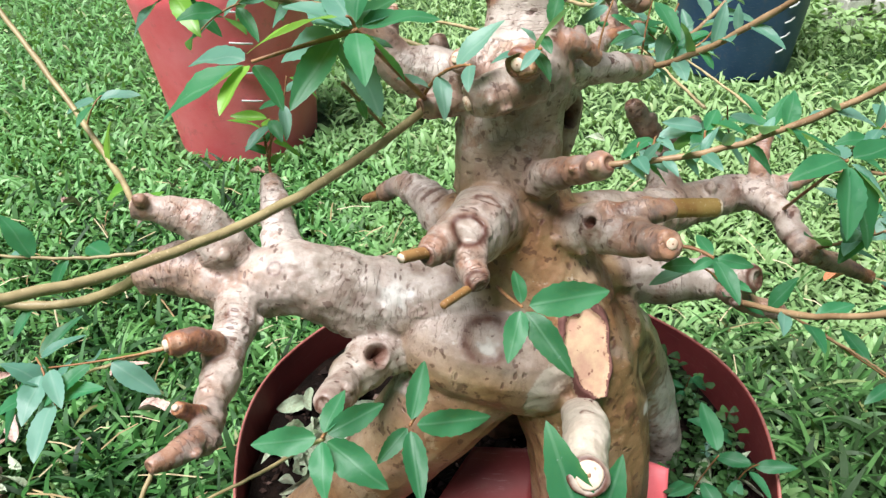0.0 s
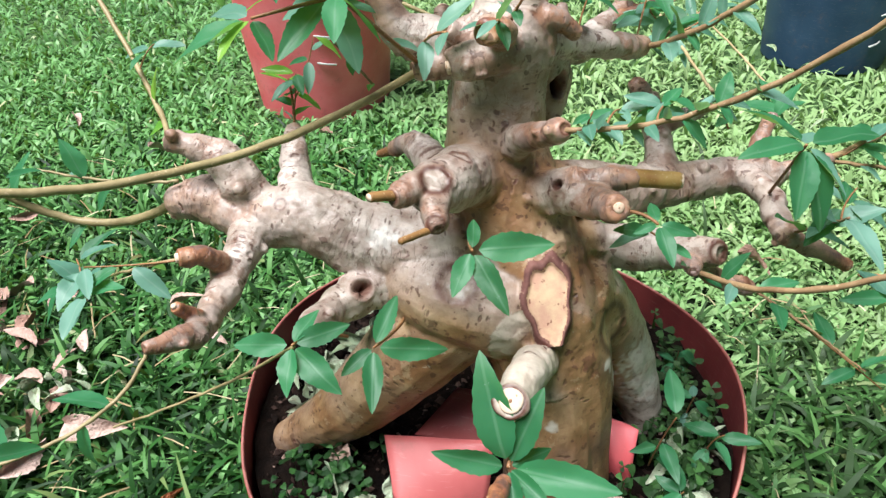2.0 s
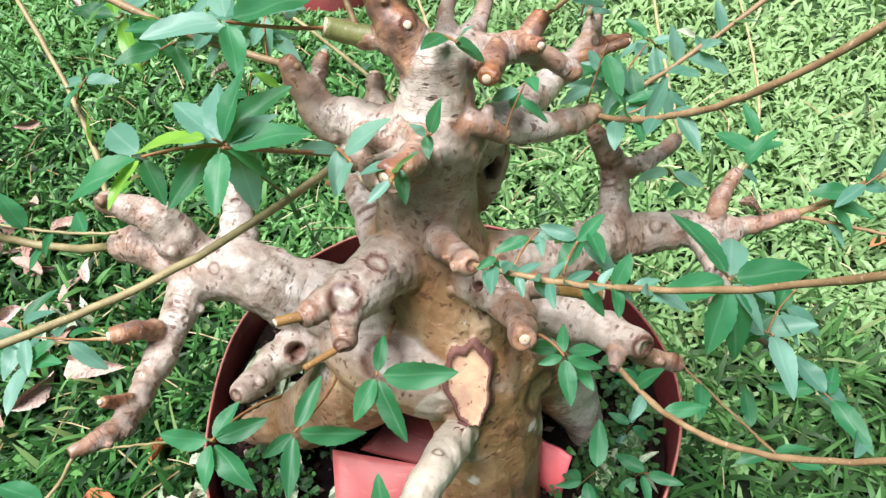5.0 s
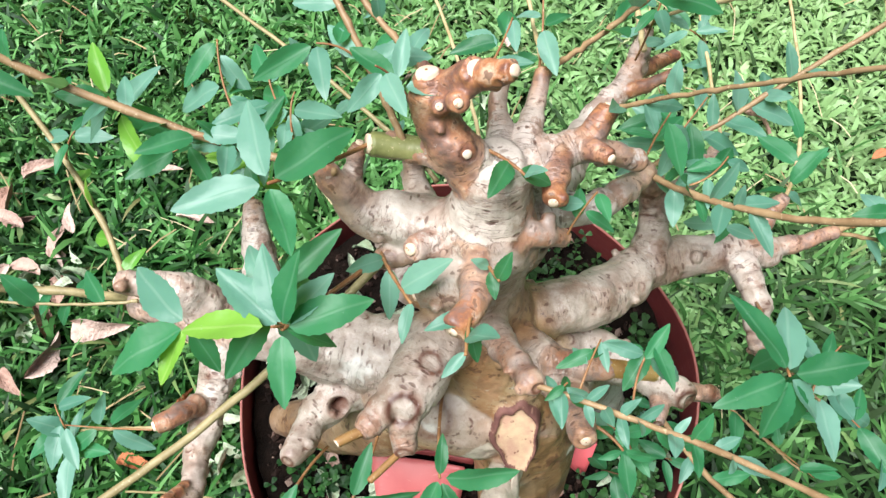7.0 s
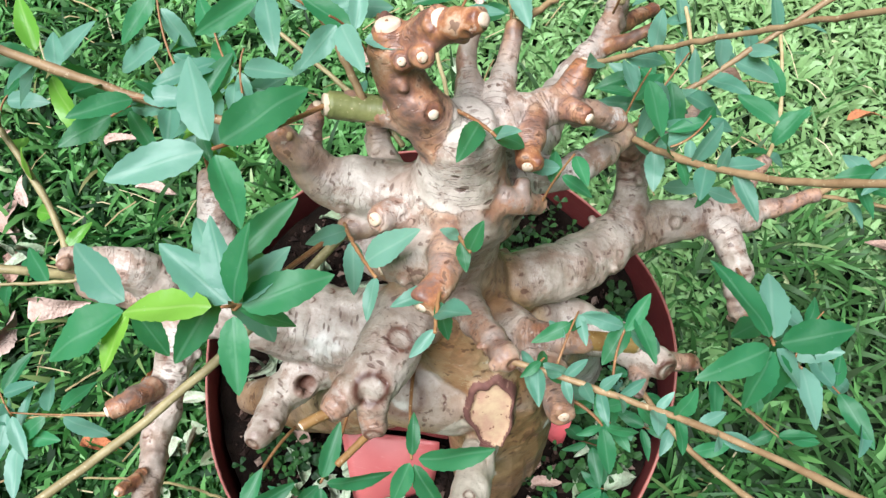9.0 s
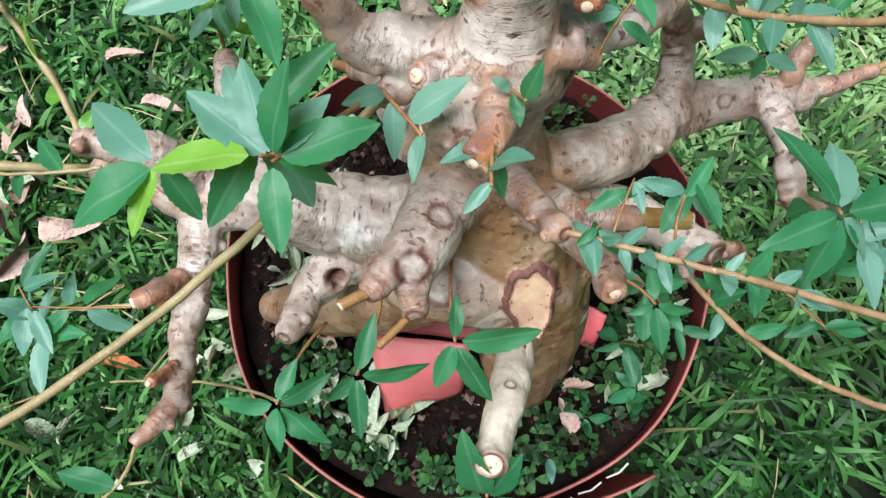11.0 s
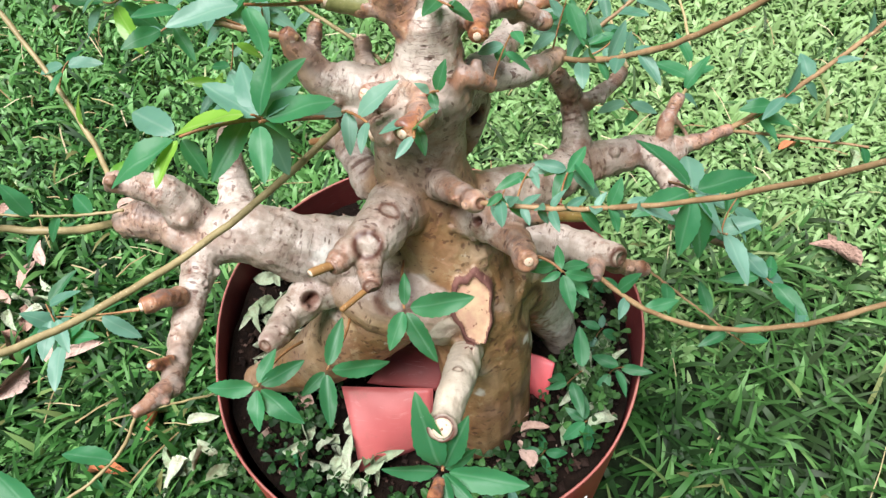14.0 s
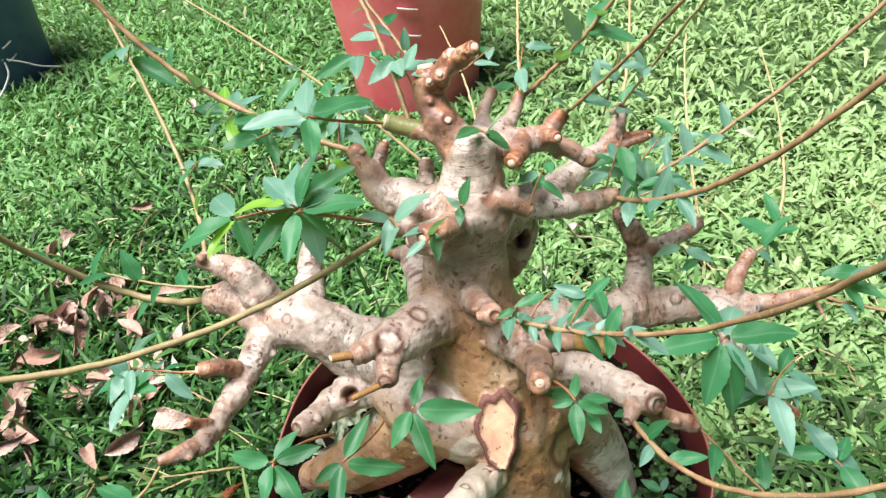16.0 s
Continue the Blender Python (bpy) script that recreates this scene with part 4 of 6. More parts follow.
    for i in range(n):
        d = Vector(co[i]) - sc
        if d.length < 0.066:
            u, w = d.dot(axis) / 0.0365, d.dot(across) / 0.0180
            if abs(d.dot(sn)) > 0.024 or np.dot(nor[i], np.array(sn)) < 0 or (BOUGHS[owner[i]][1].startswith("smooth") and u > 1.05):
                continue
            lobes = 1 + 0.10 * math.sin(3 * math.atan2(w, u) + 1) + 0.06 * math.sin(7 * math.atan2(w, u))
            e = math.hypot(u, w) / lobes
            scar[i] = e
            if e < 1.3:
                flat = min(1.0, (1.3 - e) / 0.3)
                co[i] -= np.array(sn) * (d.dot(sn) - 0.001) * flat
            if e < 1.6:
                co[i] += np.array(sn) * (0.0035 * math.exp(-((e - 1.08) / 0.16) ** 2) - 0.0015 * (1 if e < 0.9 else 0))
    nor = normals_of(co)
    # colours of the bark
    stem = [s for s in samples if s[2] == 0]
    stem_gap = np.min(np.stack([np.linalg.norm(co - s[0], axis=1) - s[1] for s in stem[::2]]), axis=0)
    ochre = np.zeros(n)
    young = np.zeros(n)
    for i in range(n):
        kind, label, rows, oc, yo, cut, tip = BOUGHS[owner[i]]
        fade = 1.0
        if owner[i] == 0:
            fade = min(1.0, max(0.1, (0.745 - co[i][2]) / 0.15))
        w = 0.35 * noise.noise(Vector(co[i]) * 24)
        if owner[i] and co[i][2] < 0.68:
            gap = stem_gap[i]
            fade = max(0.0, min(1.0, 1.15 - gap / 0.016)) * min(1.0, max(0.0, (0.70 - co[i][2]) / 0.08)) if oc < 0.5 else 1.0
            oc = max(oc, fade) if oc < 0.5 else oc
            fade = 1.0
        if "shoulder between" in label:
            oc = max(0.12, min(0.95, (0.560 - co[i][2]) / 0.055))
        if "pale flank" in label:
            oc = max(0.1, min(0.95, 0.9 - 18 * (co[i][0] - 0.175)))
        ochre[i] = min(1.0, max(0.0, oc * fade + (w if oc > 0.3 else w * 0.3)))
        t = max(0.0, (along[i] - 0.45) / 0.55)
        young[i] = min(0.95, max(0.0, yo + (tip - yo if tip > yo else 0) * t + (0.5 * w if yo + tip > 0 else 0)))
    slim_at = np.clip(1.25 - rad / 0.030, 0, 1)
    lichen = np.zeros(n)
    for x, y, z, r in ((-0.052, 0.425, 0.575, 0.0085), (-0.044, 0.42, 0.58, 0.005), (0.205, 0.475, 0.40, 0.020), (0.215, 0.48, 0.36, 0.017), (0.160, 0.425, 0.424, 0.006), (0.02, 0.405, 0.53, 0.005), (0.159, 0.409, 0.454, 0.0045), (0.162, 0.412, 0.445, 0.003), (0.109, 0.363, 0.416, 0.0035)):
        c = co[at(x, y, z)]
        for p, i, d in vk.find_range(Vector(c), r * 2.2):
            lichen[i] = max(lichen[i], min(1.0, max(0.0, 1.7 - d / r + 1.2 * noise.noise(p * 170))))
    blush = mark.reshape(-1, 1).copy()
    for _ in range(26):
        blush = soften(blush, 0.8)
    blush = np.clip(blush[:, 0] * 2.4 + 0.5 * (mark > 0.5), 0, 1)
    for x, y, z, r in ((0.007, 0.378, 0.660, 0.0115), (0.252, 0.436, 0.566, 0.0085)):
        c = co[at(x, y, z)]
        for p, i, d in vk.find_range(Vector(c), r * 1.3):
            blush[i] *= min(1.0, 0.15 + max(0.0, d / r - 0.7) * 2)
            lichen[i] = max(lichen[i], 0.16 * min(1.0, max(0.0, 1.0 - d / r + 0.8 * noise.noise(p * 240))))
    pale = np.array([-1.0 if b[1].startswith("smooth") else 0.9 if "whitish" in b[1] or "pale" in b[1] else 0.0 for b in BOUGHS])[owner]
    pale = np.where(pale < 0, -np.clip((stem_gap - 0.004) / 0.006, 0, 1), pale)
    pale = np.where((owner == 0) & (co[:, 2] > 0.735), 0.7, pale)
    pale = np.where((co[:, 0] > 0.24) & (co[:, 1] > 0.56), np.maximum(pale, 0.6), pale)
    for _ in range(4):
        both = soften(np.stack([ochre, young], 1), 0.6)
        ochre, young = both[:, 0], both[:, 1]
    # part it
    polys = [tuple(p.vertices) for p in skin.polygons]
    group = {}
    for p in polys:
        e = sum(scar[v] for v in p) / len(p)
        key = "scar" if e < 0.93 else "callus" if e < 1.22 else int(np.bincount([owner[v] for v in p]).argmax())
        group.setdefault(key, []).append(p)
    for key in sorted(group, key=str):
        ps = group[key]
        used = sorted({v for p in ps for v in p})
        idx = {v: j for j, v in enumerate(used)}
        if key == "scar":
            name, label, mat = "pruning_scar", "bare pinkish-tan oval pruning wound", SCAR_WOOD
        elif key == "callus":
            name, label, mat = "callus_ring", "dark purple-brown callus round the wound", CALLUS
        else:
            name, label, mat = BOUGHS[key][0], BOUGHS[key][1], BARK
        me = raw_mesh(name, [co[v] for v in used], [[idx[v] for v in p] for p in ps], mat)
        for an, av in (("slim", slim_at), ("lichen", lichen), ("ochre", ochre), ("young", young), ("mark", mark), ("blush", blush), ("pale", pale)):
            a = me.attributes.new(an, "FLOAT", "POINT")
            a.data.foreach_set("value", av[used].astype(np.float32))
        a = me.attributes.new("limbco", "FLOAT_VECTOR", "POINT")
        a.data.foreach_set("vector", limbco[used].astype(np.float32).ravel())
        me.normals_split_custom_set_from_vertices([nor[v] for v in used])
        ob = part(name, me, mat, tree, label)
        ob.matrix_parent_inverse = tree.matrix_world.inverted()
    bpy.data.meshes.remove(skin)


woody_mass()


def under(ob, parent):
    ob.parent = parent
    ob.matrix_parent_inverse = parent.matrix_world.inverted()
    return ob


def sawn_ends():
    """A pale disc with a dark pith on every sawn end."""
    rng = random.Random(5)
    for kind, label, rows, ochre, young, cut, tip in BOUGHS:
        if not cut:
            continue
        q = spline(rows, 0.004)
        p, t = Vector(q[-1][:3]), Vector((q[-1] - q[-3])[:3]).normalized()
        r = q[-1][3] * (0.60 if label.startswith("smooth") else 0.52 if label.startswith("short orange") else 0.62 if "broad sawn" in label or "crown fork" in label and q[-1][3] > 0.01 else 0.42 if q[-1][3] > 0.0095 and "crown" not in label else 0.55)
        m = Matrix.Translation(p + t * 0.0008) @ t.to_track_quat("Z", "Y").to_matrix().to_4x4()
        bm = bmesh.new()
        rings = []
        for rr, z in ((1.0, -0.004), (1.0, 0.0004), (0.86, 0.0012), (0.22, 0.0014)):
            rings.append([bm.verts.new(m @ Vector((r * rr * (1 + 0.06 * math.sin(3 * a)) * math.cos(a), r * rr * math.sin(a), z))) for a in [2 * math.pi * k / 16 for k in range(16)]])
        for a, b in zip(rings, rings[1:]):
            for k in range(16):
                bm.faces.new((a[k], a[(k + 1) % 16], b[(k + 1) % 16], b[k]))
        bm.faces.new(rings[-1])
        ob = part("sawn_face", bm, CUT_WOOD, tree, "pale freshly sawn wood")
        ob.matrix_parent_inverse = tree.matrix_world.inverted()
        if r > 0.004:
            bm = bmesh.new()
            bmesh.ops.create_uvsphere(bm, u_segments=10, v_segments=6, radius=r * rng.uniform(0.10, 0.15))
            for v in bm.verts:
                v.co.z = v.co.z * 0.4 + 0.0016
            bm.transform(m)
            pith = part("pith", bm, PITH, ob, "dark pith")
            pith.matrix_parent_inverse = ob.matrix_world.inverted()


bpy.context.view_layer.update()
sawn_ends()


# ---- shoots and leaves ----
def leaf_mesh(name, material, fold, curl, twist, wave, width, seed):
    """A pointed leaf one unit long, along y."""
    rng = random.Random(seed)
    bm = bmesh.new()
    n = 16
    rows = []
    for i in range(n + 1):
        s = i / n
        w = width * (math.sin(math.pi * s ** 0.85) ** 0.72) * (1 - 0.2 * s)
        if i in (0, n):
            w = 0.004
        w *= 1 + (0.05 if i % 2 else -0.04) * rng.uniform(0.5, 1.3)
        y = s * (1 - 0.06 * abs(curl))
        z = -curl * s * s * 0.35
        tw = twist * s
        row = []
        for j, u in enumerate((-1.0, -0.5, 0.0, 0.5, 1.0)):
            x = u * w
            h = abs(u) * w * fold + wave * w * math.sin(7 * s + 2 * u + seed)
            row.append(bm.verts.new((x * math.cos(tw) - h * math.sin(tw), y, z + h * math.cos(tw) + x * math.sin(tw))))
        rows.append(row)
    for a, b in zip(rows, rows[1:]):
        for j in range(4):
            bm.faces.new((a[j], a[j + 1], b[j + 1], b[j]))
    return finish(name, bm, material)


LEAVES = {}
for _n, _m in (("mature", LEAF), ("pale", LEAF_PALE), ("young", LEAF_YOUNG)):
    LEAVES[_n] = [leaf_mesh("leaf", _m, f, c, t, w, wd, i) for i, (f, c, t, w, wd) in enumerate(((0.30, 0.4, 0.1, 0.10, 0.225), (0.18, 0.8, -0.2, 0.14, 0.20), (0.40, 0.25, 0.25, 0.08, 0.19), (0.25, 0.55, 0.0, 0.16, 0.245)))]


def place_leaf(parent, base, tip, up, tone, rng, wide=1.0):
    """A leaf from base to tip, whose upper face looks to up as far as it can."""
    b, d = Vector(base), Vector(tip) - Vector(base)
    y = d.normalized()
    z = (Vector(up) - y * Vector(up).dot(y)).normalized()
    x = y.cross(z)
    L = d.length
    m = Matrix((x * L * wide, y * L, z * L)).transposed().to_4x4()
    m.translation = b
    ob = new("leaf", rng.choice(LEAVES[tone]))
    ob.matrix_world = m
    ob.parent = parent
    ob.matrix_parent_inverse = parent.matrix_world.inverted()
    return ob


def bezier(a, b, c, n):
    a, b, c = np.array(a, float), np.array(b, float), np.array(c, float)
    return [(1 - s) ** 2 * a + 2 * s * (1 - s) * b + s * s * c for s in np.linspace(0, 1, n)]


def shoot(label, a, b, c, r0, r1, material, leaves=0, tone="mature", size=0.05, seed=0, start=0.15, name="shoot", spread=1.0, stop=1.0, go_on=0.0):
    """A thin shoot along a bend, with alternate leaves on it."""
    rng = random.Random(seed)
    line = bezier(a, b, c, 26)
    if go_on:
        t = line[-1] - line[-3]
        t /= np.linalg.norm(t)
        line += [line[-1] + t * go_on * k / 8 for k in range(1, 9)]
    n = len(line)
    q = []
    shake = 0.0006 * min(1.0, np.linalg.norm(line[-1] - line[0]) / 0.15)
    for i, p in enumerate(line):
        node = 1 + (0.22 if i % 5 == 0 and leaves else 0.03 * rng.random())
        q.append(np.append(p + np.array((rng.uniform(-1, 1), rng.uniform(-1, 1), rng.uniform(-1, 1))) * shake, (r0 + (r1 - r0) * i / n) * node * (0.82 if go_on or "straw" in label else 1.0)))
    bm = bmesh.new()
    add_tube(bm, q, 8)
    ob = part(name, bm, material, tree, label)
    ob.matrix_parent_inverse = tree.matrix_world.inverted()
    tans = frames_along(q)
    if "peg" in label:
        bm = bmesh.new()
        e, t, r = q[-1][:3], tans[-1][0], q[-1][3]
        add_tube(bm, [np.append(e, r * 0.8), np.append(e + t * r * 0.42, r * 0.8)], 12, False)
        cut = part("sawn_face", bm, CUT_WOOD, ob, "pale orange cut end")
        cut.matrix_parent_inverse = ob.matrix_world.inverted()
    for k in range(leaves):
        s = start + (stop - start) * (k + rng.uniform(-0.3, 0.3)) / max(1, leaves - 1)
        i = min(n - 1, max(0, int(s * (n - 1))))
        t, u, v = tans[i]
        ang = k * 2.4 + rng.uniform(-0.5, 0.5)
        out = math.cos(ang) * u + math.sin(ang) * v
        d = Vector(0.55 * t + spread * out + np.array((0, 0, 0.15))).normalized()
        L = size * rng.uniform(0.65, 1.2)
        p = Vector(q[i][:3])
        tn = tone if rng.random() < 0.7 else rng.choice(("mature", "pale", "mature"))
        place_leaf(ob, p, p + d * L, Vector((rng.uniform(-0.4, 0.4), rng.uniform(-0.5, 0.2), 1)), tn, rng)
    return ob


def sprig(label, root, hub, tips, tones, r=0.0014, seed=0, material=None, loose=0.0, face=-0.7):
    """A thin stem from root to hub with a fan of leaves at the hub."""
    rng = random.Random(seed)
    mid = (np.array(root) + np.array(hub)) / 2 + np.array((rng.uniform(-0.008, 0.008), rng.uniform(-0.008, 0.008), rng.uniform(-0.004, 0.010)))
    q = [np.append(p, r * (1.2 - 0.4 * i / 9)) for i, p in enumerate(bezier(root, mid, hub, 10))]
    bm = bmesh.new()
    add_tube(bm, q, 7)
    ob = part("sprig", bm, material or SHOOT_RED, tree, label)
    ob.matrix_parent_inverse = tree.matrix_world.inverted()
    for k, tip in enumerate(tips):
        back = Vector(q[max(0, 9 - int(loose * rng.random() * 6))][:3])
        b = back + Vector(tip) * 0.08
        end = back + Vector(tip)
        place_leaf(ob, b, end, Vector((rng.uniform(-0.3, 0.3), face + rng.uniform(-0.3, 0.2), 0.8)), tones[k % len(tones)], rng, 0.95)
    return ob


bpy.context.view_layer.update()
G = ("mature",)
sprig("thin sprig with a fan of dark green leaves", (-0.075, 0.37, 0.50), (-0.09, 0.293, 0.561), [(-0.046, -0.008, 0.003), (0.003, -0.038, -0.013), (0.042, -0.03, -0.016), (0.040, 0.024, 0.005), (0.011, 0.034, 0.011)], G, seed=1)
sprig("thin sprig with four dark green leaves", (-0.03, 0.40, 0.50), (-0.037, 0.324, 0.535), [(0.011, 0.048, 0.018), (0.061, 0.005, -0.002), (0.008, -0.050, -0.019), (-0.022, -0.025, -0.009)], G, seed=2)
sprig("thin sprig with four dark green leaves", (0.03, 0.42, 0.58), (0.04, 0.343, 0.622), [(0.061, 0.008, 0.005), (0.029, -0.043, -0.019), (-0.011, -0.034, -0.015), (-0.001, 0.030, 0.014)], G, seed=3)
sprig("leafy sprig under the sawn stub", (0.088, 0.31, 0.515), (0.076, 0.243, 0.510), [(-0.052, -0.010, 0.020), (0.022, 0.030, 0.050), (-0.027, 0.026, 0.076), (0.078, -0.013, 0.001), (0.010, -0.046, -0.006), (0.033, 0.018, 0.004), (0.03, -0.03, 0.0)], G, seed=4, r=0.0019)
sprig("thin sprig with small dark green leaves", (0.144, 0.40, 0.625), (0.174, 0.382, 0.628), [(-0.018, -0.010, -0.002), (0.010, -0.034, -0.012), (0.030, -0.006, -0.003), (-0.006, 0.026, 0.008)], G, seed=5)
sprig("hanging leafy sprig over the tub's rim", (0.085, 0.20, 0.515), (0.127, 0.161, 0.534), [(-0.040, -0.002, -0.004), (0.025, 0.044, 0.006), (0.053, -0.02, 0.002), (0.016, -0.063, -0.004), (-0.012, -0.062, -0.007), (-0.049, 0.006, -0.004), (0.015, 0.035, 0.012)], ("mature", "mature", "pale"), seed=6)
sprig("leafy sprig with broad green leaves and a lime one", (-0.02, 0.48, 0.71), (-0.054, 0.39, 0.789), [(0.008, -0.044, -0.013), (0.050, 0.025, 0.006), (0.007, 0.031, 0.041), (-0.046, 0.029, 0.014), (0.030, 0.006, -0.030), (-0.022, 0.044, 0.020), (0.022, 0.040, 0.004)], ("mature", "mature", "mature", "pale", "mature", "pale", "pale"), seed=7, r=0.0018, face=-0.05)
sprig("leafy sprig with broad green leaves and a lime one", (-0.054, 0.395, 0.787), (-0.116, 0.389, 0.773), [(-0.058, 0.034, 0.002), (-0.054, -0.032, -0.014), (-0.016, -0.036, -0.014), (0.022, -0.022, -0.018)], ("pale", "mature", "young", "mature"), seed=8, face=-0.05)
sprig("short stalk with one broad lime leaf", (-0.054, 0.392, 0.788), (-0.058, 0.388, 0.797), [(-0.062, -0.004, -0.002)], ("young",), 0.0010, 10, face=-0.05)
sprig("leafy sprig with pale green leaves", (-0.028, 0.514, 0.80), (-0.069, 0.459, 0.834), [(-0.026, 0.048, 0.014), (0.041, 0.048, 0.002), (0.022, -0.036, -0.011), (-0.051, -0.025, 0.004)], ("pale", "mature", "mature", "pale"), seed=9, face=-0.05)
sprig("leafy sprig with broad bluish leaves", (0.303, 0.545, 0.565), (0.284, 0.445, 0.666), [(-0.038, 0.060, 0.020), (0.012, 0.068, -0.020), (0.058, 0.017, 0.012), (-0.052, -0.036, 0.018), (0.024, -0.042, -0.050), (-0.006, -0.044, -0.040), (0.034, -0.022, -0.030)], ("mature", "pale", "mature", "mature", "mature", "mature", "pale"), seed=10, face=-0.05)

shoot("long olive shoot reaching past the viewer", (-0.021, 0.48, 0.703), (-0.144, 0.30, 0.67), (-0.251, 0.205, 0.737), 0.0040, 0.0031, SHOOT_OLIVE, go_on=0.25)
shoot("long brown shoot with small paired leaves", (0.099, 0.405, 0.69), (0.252, 0.375, 0.706), (0.311, 0.272, 0.908), 0.0026, 0.0020, SHOOT_BROWN, 20, "pale", 0.024, 2, 0.05, stop=0.35, go_on=0.12)
shoot("long brown drooping shoot", (0.218, 0.437, 0.55), (0.291, 0.30, 0.588), (0.407, 0.306, 0.754), 0.0030, 0.0021, SHOOT_BROWN, 5, "mature", 0.03, 3, 0.0, stop=0.2, go_on=0.15)
shoot("long brown shoot with small leaves", (0.171, 0.594, 0.686), (0.258, 0.502, 0.741), (0.344, 0.472, 0.897), 0.0034, 0.0026, SHOOT_BROWN, 12, "pale", 0.032, 4, 0.02, stop=0.3, go_on=0.12)
shoot("slim brown shoot with leaves", (0.172, 0.596, 0.684), (0.272, 0.674, 0.713), (0.38, 0.70, 0.849), 0.0028, 0.0021, SHOOT_BROWN, 14, "pale", 0.034, 5, 0.1, stop=0.4, go_on=0.2)
shoot("long reddish-brown shoot with sparse leaves", (-0.055, 0.512, 0.765), (-0.25, 0.525, 0.79), (-0.32, 0.525, 0.905), 0.0036, 0.0029, SHOOT_BROWN, 12, "pale", 0.032, 6, 0.1, stop=0.55, go_on=0.15)
shoot("long thin olive-brown shoot", (-0.254, 0.468, 0.632), (-0.319, 0.573, 0.647), (-0.479, 0.682, 0.833), 0.0034, 0.0024, SHOOT_OLIVE, 4, "young", 0.04, 7, 0.03, stop=0.25, go_on=0.2)
shoot("thick brown shoot curving upward", (-0.262, 0.465, 0.572), (-0.431, 0.505, 0.455), (-0.475, 0.408, 0.675), 0.0058, 0.0036, SHOOT_OLIVE, 5, "mature", 0.045, 8, 0.2, stop=0.8, go_on=0.1)
shoot("thin straw-coloured shoot", (0.318, 0.635, 0.60), (0.40, 0.78, 0.55), (0.351, 1.326, 0.511), 0.0024, 0.0016, SHOOT_STRAW, 8, "mature", 0.045, 9, 0.05, stop=0.25)
shoot("dark shoot with pale leaves", (0.382, 0.633, 0.558), (0.48, 0.695, 0.571), (0.583, 0.779, 0.601), 0.0042, 0.0028, SHOOT_BROWN, 12, "pale", 0.042, 10, 0.1, go_on=0.1)
shoot("thin dark side shoot", (0.385, 0.634, 0.556), (0.45, 0.64, 0.545), (0.54, 0.62, 0.55), 0.0022, 0.0014, SHOOT_BROWN, 4, "pale", 0.035, 11, 0.3)
shoot("thin straw-coloured shoot", (0.261, 0.669, 0.615), (0.22, 0.925, 0.635), (0.217, 1.179, 0.602), 0.0022, 0.0016, SHOOT_STRAW, 2, "pale", 0.03, 12, 0.02, stop=0.2)
shoot("brown crown shoot with leaves", (0.008, 0.546, 0.834), (-0.02, 0.587, 0.815), (-0.083, 0.627, 0.866), 0.0028, 0.0021, SHOOT_BROWN, 10, "pale", 0.034, 13, 0.2, go_on=0.3)
shoot("thick brown shoot from behind the crown", (-0.005, 0.52, 0.80), (-0.035, 0.56, 0.84), (-0.08, 0.615, 0.868), 0.0030, 0.0023, SHOOT_BROWN, 4, "pale", 0.035, 14, 0.3, go_on=0.3)
shoot("brown shoot behind the crown with broad leaves", (0.078, 0.597, 0.788), (0.108, 0.604, 0.812), (0.146, 0.616, 0.862), 0.0026, 0.0018, SHOOT_BROWN, 9, "mature", 0.046, 15, 0.45, go_on=0.2)
shoot("slim brown shoot from the crown fork", (0.124, 0.571, 0.789), (0.160, 0.556, 0.830), (0.211, 0.505, 0.917), 0.0021, 0.0014, SHOOT_BROWN, 3, "pale", 0.030, 41, 0.1, stop=0.3, go_on=0.12)
shoot("pale grey-brown shoot from the back branch", (0.160, 0.720, 0.714), (0.185, 0.700, 0.770), (0.231, 0.586, 0.892), 0.0020, 0.0014, SHOOT_STRAW, 4, "pale", 0.030, 42, 0.05, stop=0.4, go_on=0.12)
shoot("long thin olive shoot behind the collar", (0.010, 0.545, 0.715), (-0.090, 0.638, 0.730), (-0.428, 0.792, 0.783), 0.0023, 0.0014, SHOOT_OLIVE, 5, "pale", 0.034, 43, 0.15, stop=0.5, go_on=0.15)
shoot("thin straw-coloured shoot behind the crown", (0.045, 0.545, 0.735), (0.020, 0.690, 0.700), (-0.181, 1.080, 0.640), 0.0022, 0.0014, SHOOT_STRAW, 0, "pale", 0.03, 44)
shoot("thin straw-coloured upright shoot", (0.079, 0.598, 0.788), (0.060, 0.660, 0.790), (0.031, 0.780, 0.810), 0.0020, 0.0013, SHOOT_STRAW, 2, "pale", 0.03, 45, 0.5, go_on=0.15)
shoot("thin olive shoot behind the crown", (0.157, 0.676, 0.736), (0.165, 0.80, 0.66), (0.118, 1.21, 0.644), 0.0026, 0.0018, SHOOT_STRAW, 3, "pale", 0.03, 16, 0.05, stop=0.3)
shoot("thin shoot under the drooping branch with lime leaves", (-0.181, 0.257, 0.58), (-0.19, 0.20, 0.54), (-0.309, 0.153, 0.543), 0.0018, 0.0013, SHOOT_OLIVE, 8, "mature", 0.052, 17, 0.25, go_on=0.04)
shoot("thin trailing twig", (-0.09, 0.295, 0.558), (-0.166, 0.319, 0.479), (-0.289, 0.306, 0.423), 0.0014, 0.0011, SHOOT_OLIVE, 0, "mature", 0.03, 18)
